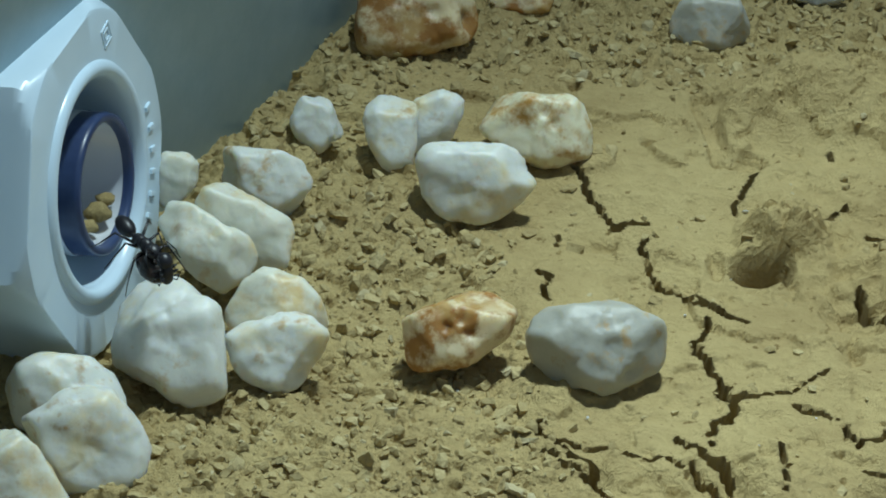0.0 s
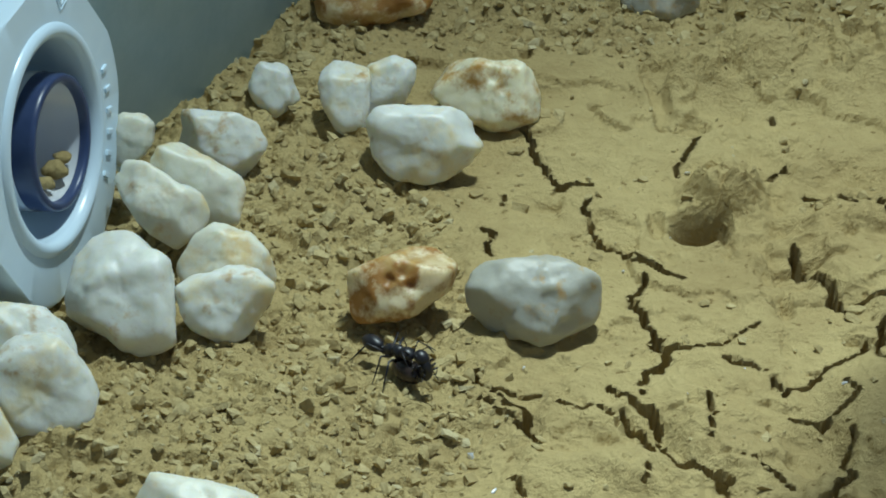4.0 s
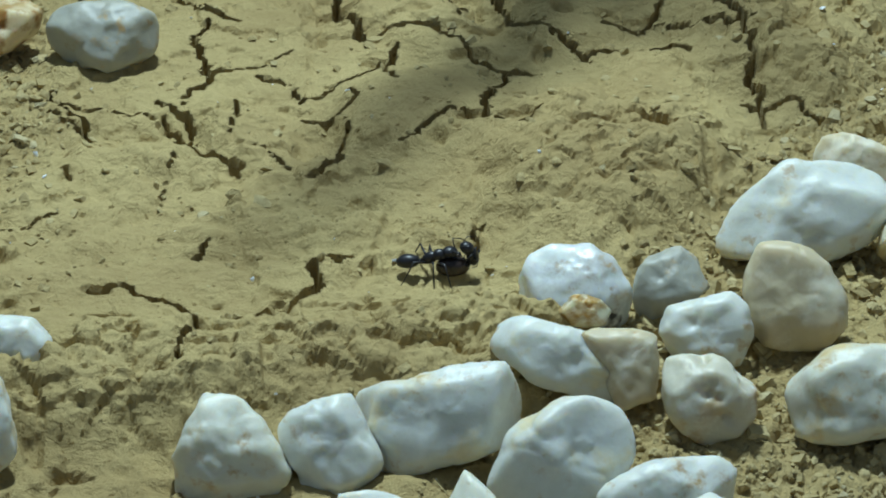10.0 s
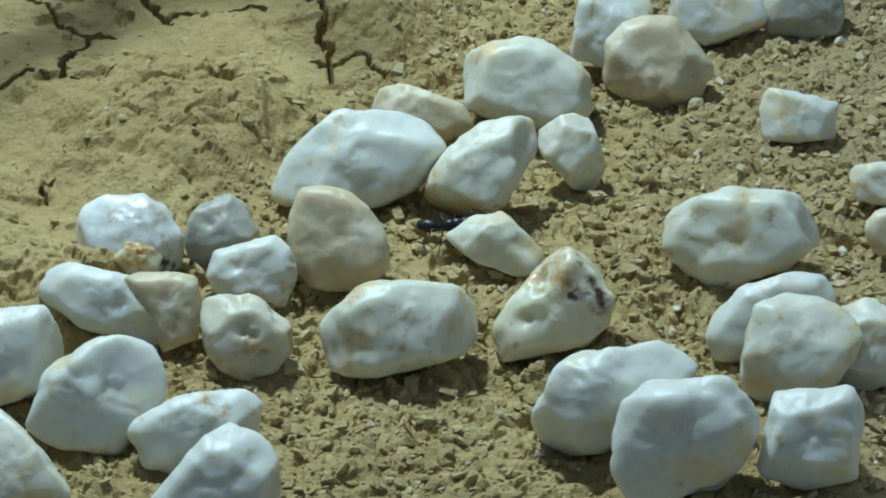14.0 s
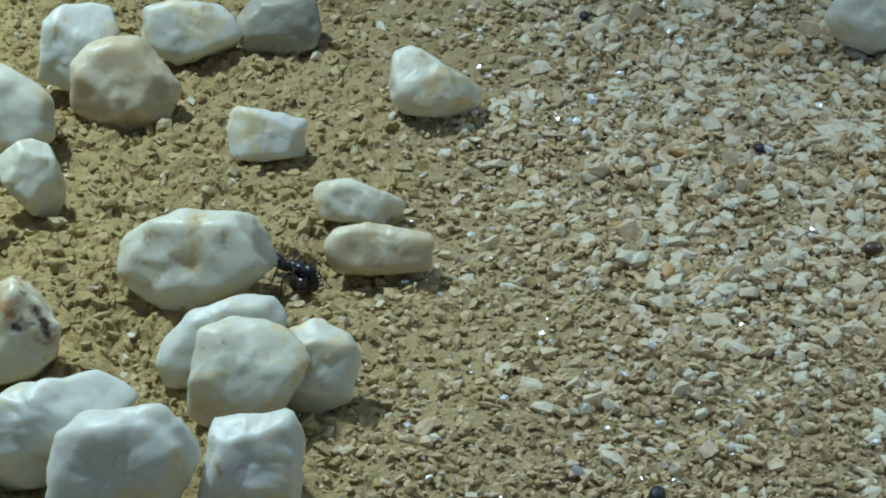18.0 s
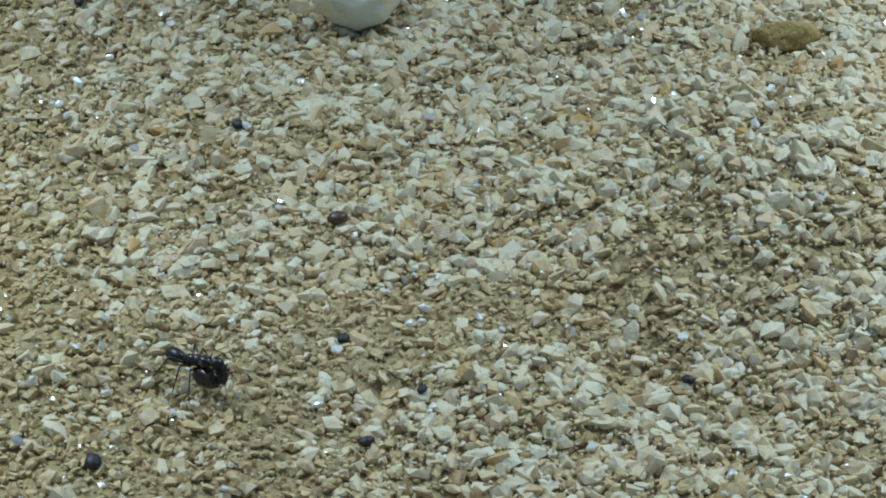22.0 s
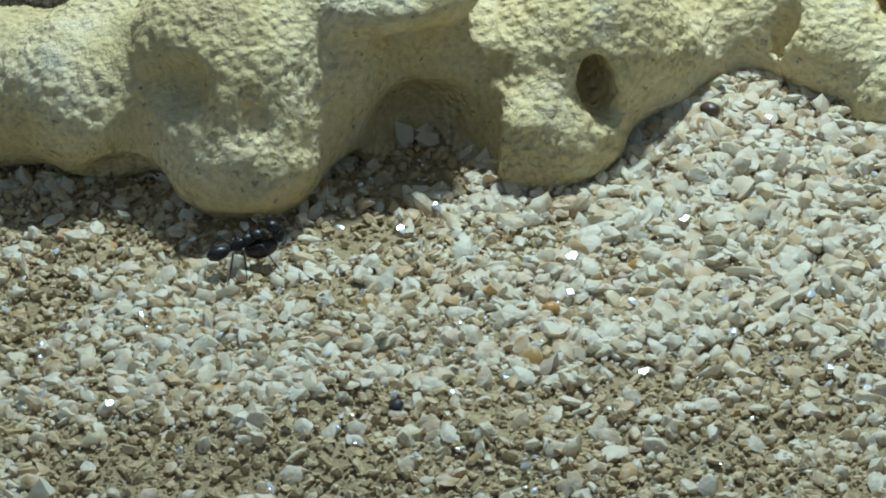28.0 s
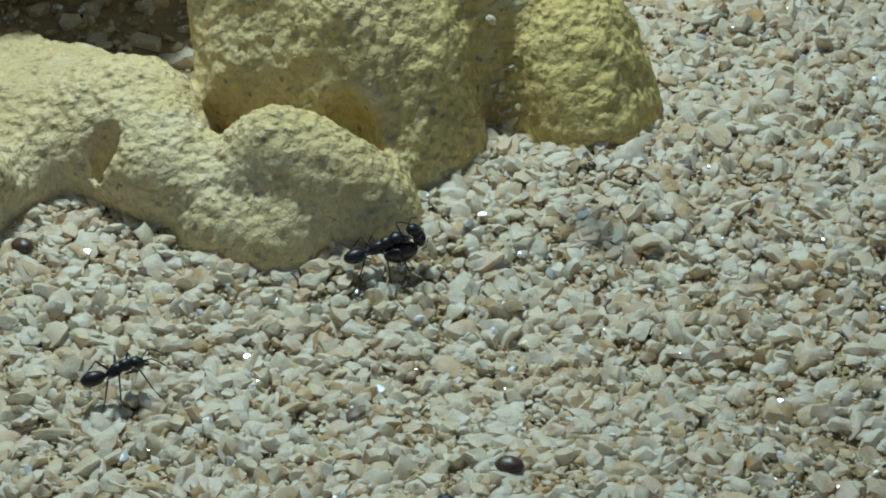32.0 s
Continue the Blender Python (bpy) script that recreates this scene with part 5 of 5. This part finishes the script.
def ant_body(root, carrying, low=0.0):
    """A walking ant that heads along +x over its root; returns its six legs with their hip places."""
    ellipsoid("gaster", (-3.0, 0, 1.75), (1.12, 0.68, 0.66), SHELL, root, (0, -6, 0), 3, 0.04)
    ellipsoid("petiole", (-1.62, 0, 1.92), (0.22, 0.18, 0.3), SHELL, root)
    ellipsoid("postpetiole", (-1.93, 0, 1.82), (0.2, 0.2, 0.22), SHELL, root)
    ellipsoid("thorax", (-0.95, 0, 2.2), (0.84, 0.50, 0.56), SHELL, root, (0, -22, 0), 3, 0.08)
    ellipsoid("pronotum", (-0.1, 0, 2.5), (0.72, 0.55, 0.56), SHELL, root, (0, 4, 0), 3, 0.06)
    hx, hz, tilt = (0.85, 2.85, 4) if carrying else (0.95, 2.55, 26)
    head = ellipsoid("head", (hx, 0, hz), (0.74, 0.62, 0.46), SHELL, root, (0, tilt, 0), 3, 0.06)
    for side in (1, -1):
        ellipsoid("eye", (hx + 0.1, side * 0.55, hz + 0.15), (0.13, 0.08, 0.13), SHELL_BROWN, head)
        limb("mandible", [(hx + 0.5, side * 0.3, hz - 0.2), (hx + 0.85, side * 0.28, hz - 0.3), (hx + 1.02, side * 0.05, hz - 0.32)], (0.13, 0.11, 0.04), head, SHELL_BROWN)
        if carrying:
            limb("antenna", [(hx + 0.4, side * 0.25, hz + 0.25), (hx + 0.2, side * 0.9, hz + 0.9), (hx + 0.9, side * 1.3, hz + 0.6), (hx + 1.5, side * 1.4, hz + 0.2)], (0.07, 0.06, 0.06, 0.04), root, SHELL)
        else:
            limb("antenna", [(hx + 0.5, side * 0.25, hz + 0.2), (hx + 1.1, side * 0.7, hz + 0.55), (hx + 1.9, side * 1.0, hz + 0.1), (hx + 2.6, side * 1.15, hz - 0.6)], (0.07, 0.06, 0.06, 0.04), root, SHELL)
    legs = []
    for k, (px, reach) in enumerate(((-0.2, 2.0), (-0.75, -0.2), (-1.2, -2.2))):
        for side in (1, -1):
            hip = Vector((px, side * 0.28, 1.75))
            knee = Vector((reach * 0.45, side * 1.25, 0.75))
            ankle = Vector((reach * 0.8, side * 2.0, -0.95))
            toe = Vector((reach * 1.05, side * 2.35, -1.78))
            leg = limb("leg", [(0, 0, 0), knee * 0.3 + Vector((0, 0, 0.05)), knee, (knee + ankle) / 2, ankle, toe], (0.10, 0.13, 0.09, 0.075, 0.052, 0.036), root, SHELL)
            leg.location = hip * MM
            legs.append((leg, hip, k, side))
    return legs


carrier = new("ant")
tagged(carrier, "shiny black worker ant walking with a nest mate in its jaws", "ant", "ants")
carrier_legs = ant_body(carrier, True)
carried = new("carried_ant")
tagged(carried, "curled up black ant with folded legs held in another ant's jaws", "ant", "ants")
ellipsoid("gaster", (1.1, -0.15, 1.35), (1.6, 0.95, 0.95), SHELL_BROWN, carried, (0, -4, 0), 3, 0.04)
ellipsoid("petiole", (2.55, -0.05, 1.75), (0.26, 0.22, 0.28), SHELL, carried)
ellipsoid("thorax", (2.9, 0, 2.4), (0.58, 0.52, 1.0), SHELL, carried, (0, -10, 0), 3, 0.10)
ellipsoid("head", (2.4, 0, 3.3), (0.70, 0.62, 0.56), SHELL, carried, (0, 25, 0), 3, 0.06)
for side in (1, -1):
    limb("antenna", [(2.0, side * 0.3, 3.65), (2.4, side * 0.8, 4.0), (3.0, side * 0.9, 3.9)], (0.05, 0.05, 0.035), carried, SHELL)
    for k in range(3):
        limb("leg", [(3.05 - 0.1 * k, side * 0.35, 2.2 + 0.3 * k), (3.5 - 0.3 * k, side * 0.7, 2.6 + 0.25 * k), (3.3 - 0.5 * k, side * 0.8, 1.8 + 0.3 * k), (2.8 - 0.4 * k, side * 0.6, 1.5)],
             (0.08, 0.09, 0.06, 0.035), carried, SHELL)
scout = new("ant")
tagged(scout, "small black worker ant walking over pale sand", "ant", "ants")
scout_legs = ant_body(scout, False)
carrier.scale = carried.scale = (0.95, 0.95, 0.95)
scout.scale = (0.94, 0.94, 0.94)

ROUTE = [  # seconds, place, heading, height over the ground
    (0, 18.6, -33.4, -62, 10),
    (0.5, 24.7, -37.6, -59, 7),
    (1, 30.2, -38.3, -54, 4.2),
    (1.5, 30.0, -41.3, -77, 3.2),
    (2, 30.6, -39.3, -75, 2),
    (2.5, 31.1, -33.7, -48, 1.4),
    (4.5, 43.3, -42.8, -52, 0),
    (5, 44.7, -42.2, 23, 0),
    (5.5, 52.2, -42.0, -53, 0),
    (6, 52.9, -47.3, -64, 0),
    (6.5, 53.9, -55.6, -75, 0),
    (7, 55.0, -60.7, -71, 0),
    (7.5, 60.9, -62.6, -34, 0),
    (8, 61.7, -67.8, -78, 0),
    (8.5, 67.0, -68.6, -15, 0),
    (9, 69.7, -66.3, 21, 0),
    (9.5, 74.7, -71.1, -21, 0),
    (10, 81.0, -73.7, -7, 0),
    (10.5, 83.2, -76.7, -4, 0),
    (11, 97.2, -75.6, 29, 0),
    (11.5, 102.9, -75.8, -15, 0),
    (12, 105.4, -78.4, -21, 0),
    (13, 114.7, -81.5, -10, 0),
    (13.5, 117.2, -81.9, -27, 0),
    (15.5, 139.3, -85.7, -7, 0),
    (16, 145.5, -85.0, -7, 0),
    (17, 153.2, -86.5, -14, 0),
    (17.5, 155.2, -85.0, -42, 0),
    (18, 153.5, -90.0, -63, 0),
    (18.5, 156.3, -88.0, -21, 0),
    (19, 159.3, -93.8, -52, 0),
    (19.5, 163.1, -96.9, -26, 0),
    (20, 168.3, -101.1, -41, 0),
    (20.5, 175.6, -105.0, -36, 0),
    (21, 181.0, -110.8, -60, 0),
    (21.5, 184.5, -113.1, -40, 0),
    (22, 187.6, -117.6, -56, 0),
    (22.5, 190.7, -122.1, -55, 0),
    (23, 198.6, -122.7, -2, 0),
    (23.5, 207.0, -130.1, -32, 0),
    (24, 215.1, -136.7, -41, 0),
    (24.5, 225.2, -139.1, -31, 0),
    (26.5, 258.7, -133.4, -22, 0),
    (27, 264.5, -133.1, -5, 0),
    (27.5, 272.7, -138.0, -10, 0),
    (28, 283.1, -140.6, 3, 0),
    (28.3, 289.8, -142.6, -2, 0),
    (28.6, 296.4, -143.2, 17, 0),
    (29, 303.0, -149.8, -35, 0),
    (29.3, 308.1, -149.1, 0, 0),
    (29.6, 314.0, -145.9, 15, 0),
    (30, 323.8, -145.5, 7, 0),
    (30.3, 326.7, -144.1, 41, 0),
    (30.6, 329.5, -142.6, 61, 0),
    (31, 336.8, -142.9, -14, 0),
    (31.3, 342.3, -142.7, -3, 0),
    (31.6, 349.3, -144.7, -28, 0),
    (32, 356.9, -146.3, -6, 0),
]
SCOUT_END, SCOUT_MID = (330.9, -153.6), (317.2, -152.2)


def stride(legs, times, pace):
    """Keys the legs: tripods that swing in turn, by the way gone."""
    for leg, hip, k, side in legs:
        rows = []
        for t in times:
            ph = pace(t) + (0 if (k + (side > 0)) % 2 else math.pi)
            rows.append((t, pose(hip.x * MM, hip.y * MM, hip.z * MM, side * 7 * max(0, math.cos(ph)), 0, side * -17 * math.sin(ph))))
        walk(leg, rows)


def motions():
    rows, gone = [], [0.0]
    for i, (t, x, y, turn, lift) in enumerate(ROUTE):
        z = float(ground_height(x, y, False)) + lift + (0.25 + 0.65 * float(sandiness(x, y)))
        rows.append((t, pose(x * MM, y * MM, z * MM, 0, 14 if lift > 4 else 0, turn)))
        if i:
            gone.append(gone[-1] + math.hypot(x - ROUTE[i - 1][1], y - ROUTE[i - 1][2]))
    walk(carrier, rows)
    walk(carried, rows)
    when = [r[0] for r in ROUTE]
    beats = [k * 0.15 for k in range(214)] + [32.0]
    stride(carrier_legs, beats, lambda t: float(np.interp(t, when, gone)) * 1.5)
    (ex, ey), (mx, my) = SCOUT_END, SCOUT_MID
    dx, dy = ex - mx, ey - my
    turn = math.degrees(math.atan2(dy, dx))
    ways = [(0, -3.2), (30.2, -3.2), (31.6, 0.0), (32.0, 1.0)]
    srows = []
    for t, s in ways:
        px, py = mx + dx * s - (6 if s < 0 else 0), my + dy * s - (48 if s < 0 else 0)
        srows.append((t, pose(px * MM, py * MM, (float(ground_height(px, py, False)) + 1.2) * MM, 0, 0, turn)))
    walk(scout, srows)
    stride(scout_legs, beats, lambda t: 9.0 * max(0.0, t - 30.2))


# ---- single grains and crumbs along the ants' way ----
def pieces(name, count, mat, spots, sizes, parent, seed_number, lift):
    rs = np.random.RandomState(seed_number)
    meshes = []
    for shapes, tris in SHARDS:
        for v in shapes:
            me = bpy.data.meshes.new(name)
            me.from_pydata((v * MM).tolist(), [], tris.tolist())
            me.materials.append(mat)
            meshes.append(me)
    for k in range(count):
        x, y = spots(rs)
        s = sizes[0] + (sizes[1] - sizes[0]) * rs.rand() ** 2
        ob = new(name, meshes[rs.randint(len(meshes))])
        ob.parent = parent
        ob.matrix_basis = pose(x * MM, y * MM, (float(ground_height(x, y, name == "crumb")) + lift * s) * MM, rs.randn() * 25, rs.randn() * 25, rs.rand() * 360) @ Matrix.Scale(s, 4)


def along(lo, hi, width):
    way = [(x, y) for t, x, y, *_ in ROUTE if lo <= t <= hi]

    def spot(rs):
        i = rs.randint(len(way) - 1)
        u = rs.rand()
        return (way[i][0] * (1 - u) + way[i + 1][0] * u + rs.randn() * width, way[i][1] * (1 - u) + way[i + 1][1] * u + rs.randn() * width)
    return spot


pieces("grain", 300, GRAIN_ONE, along(20, 32, 9), (0.5, 0.95), ground, 61, 0.45)
pieces("crumb", 220, CRUMB_ONE, along(11.5, 19, 9), (0.4, 1.0), ground, 62, 0.3)

motions()
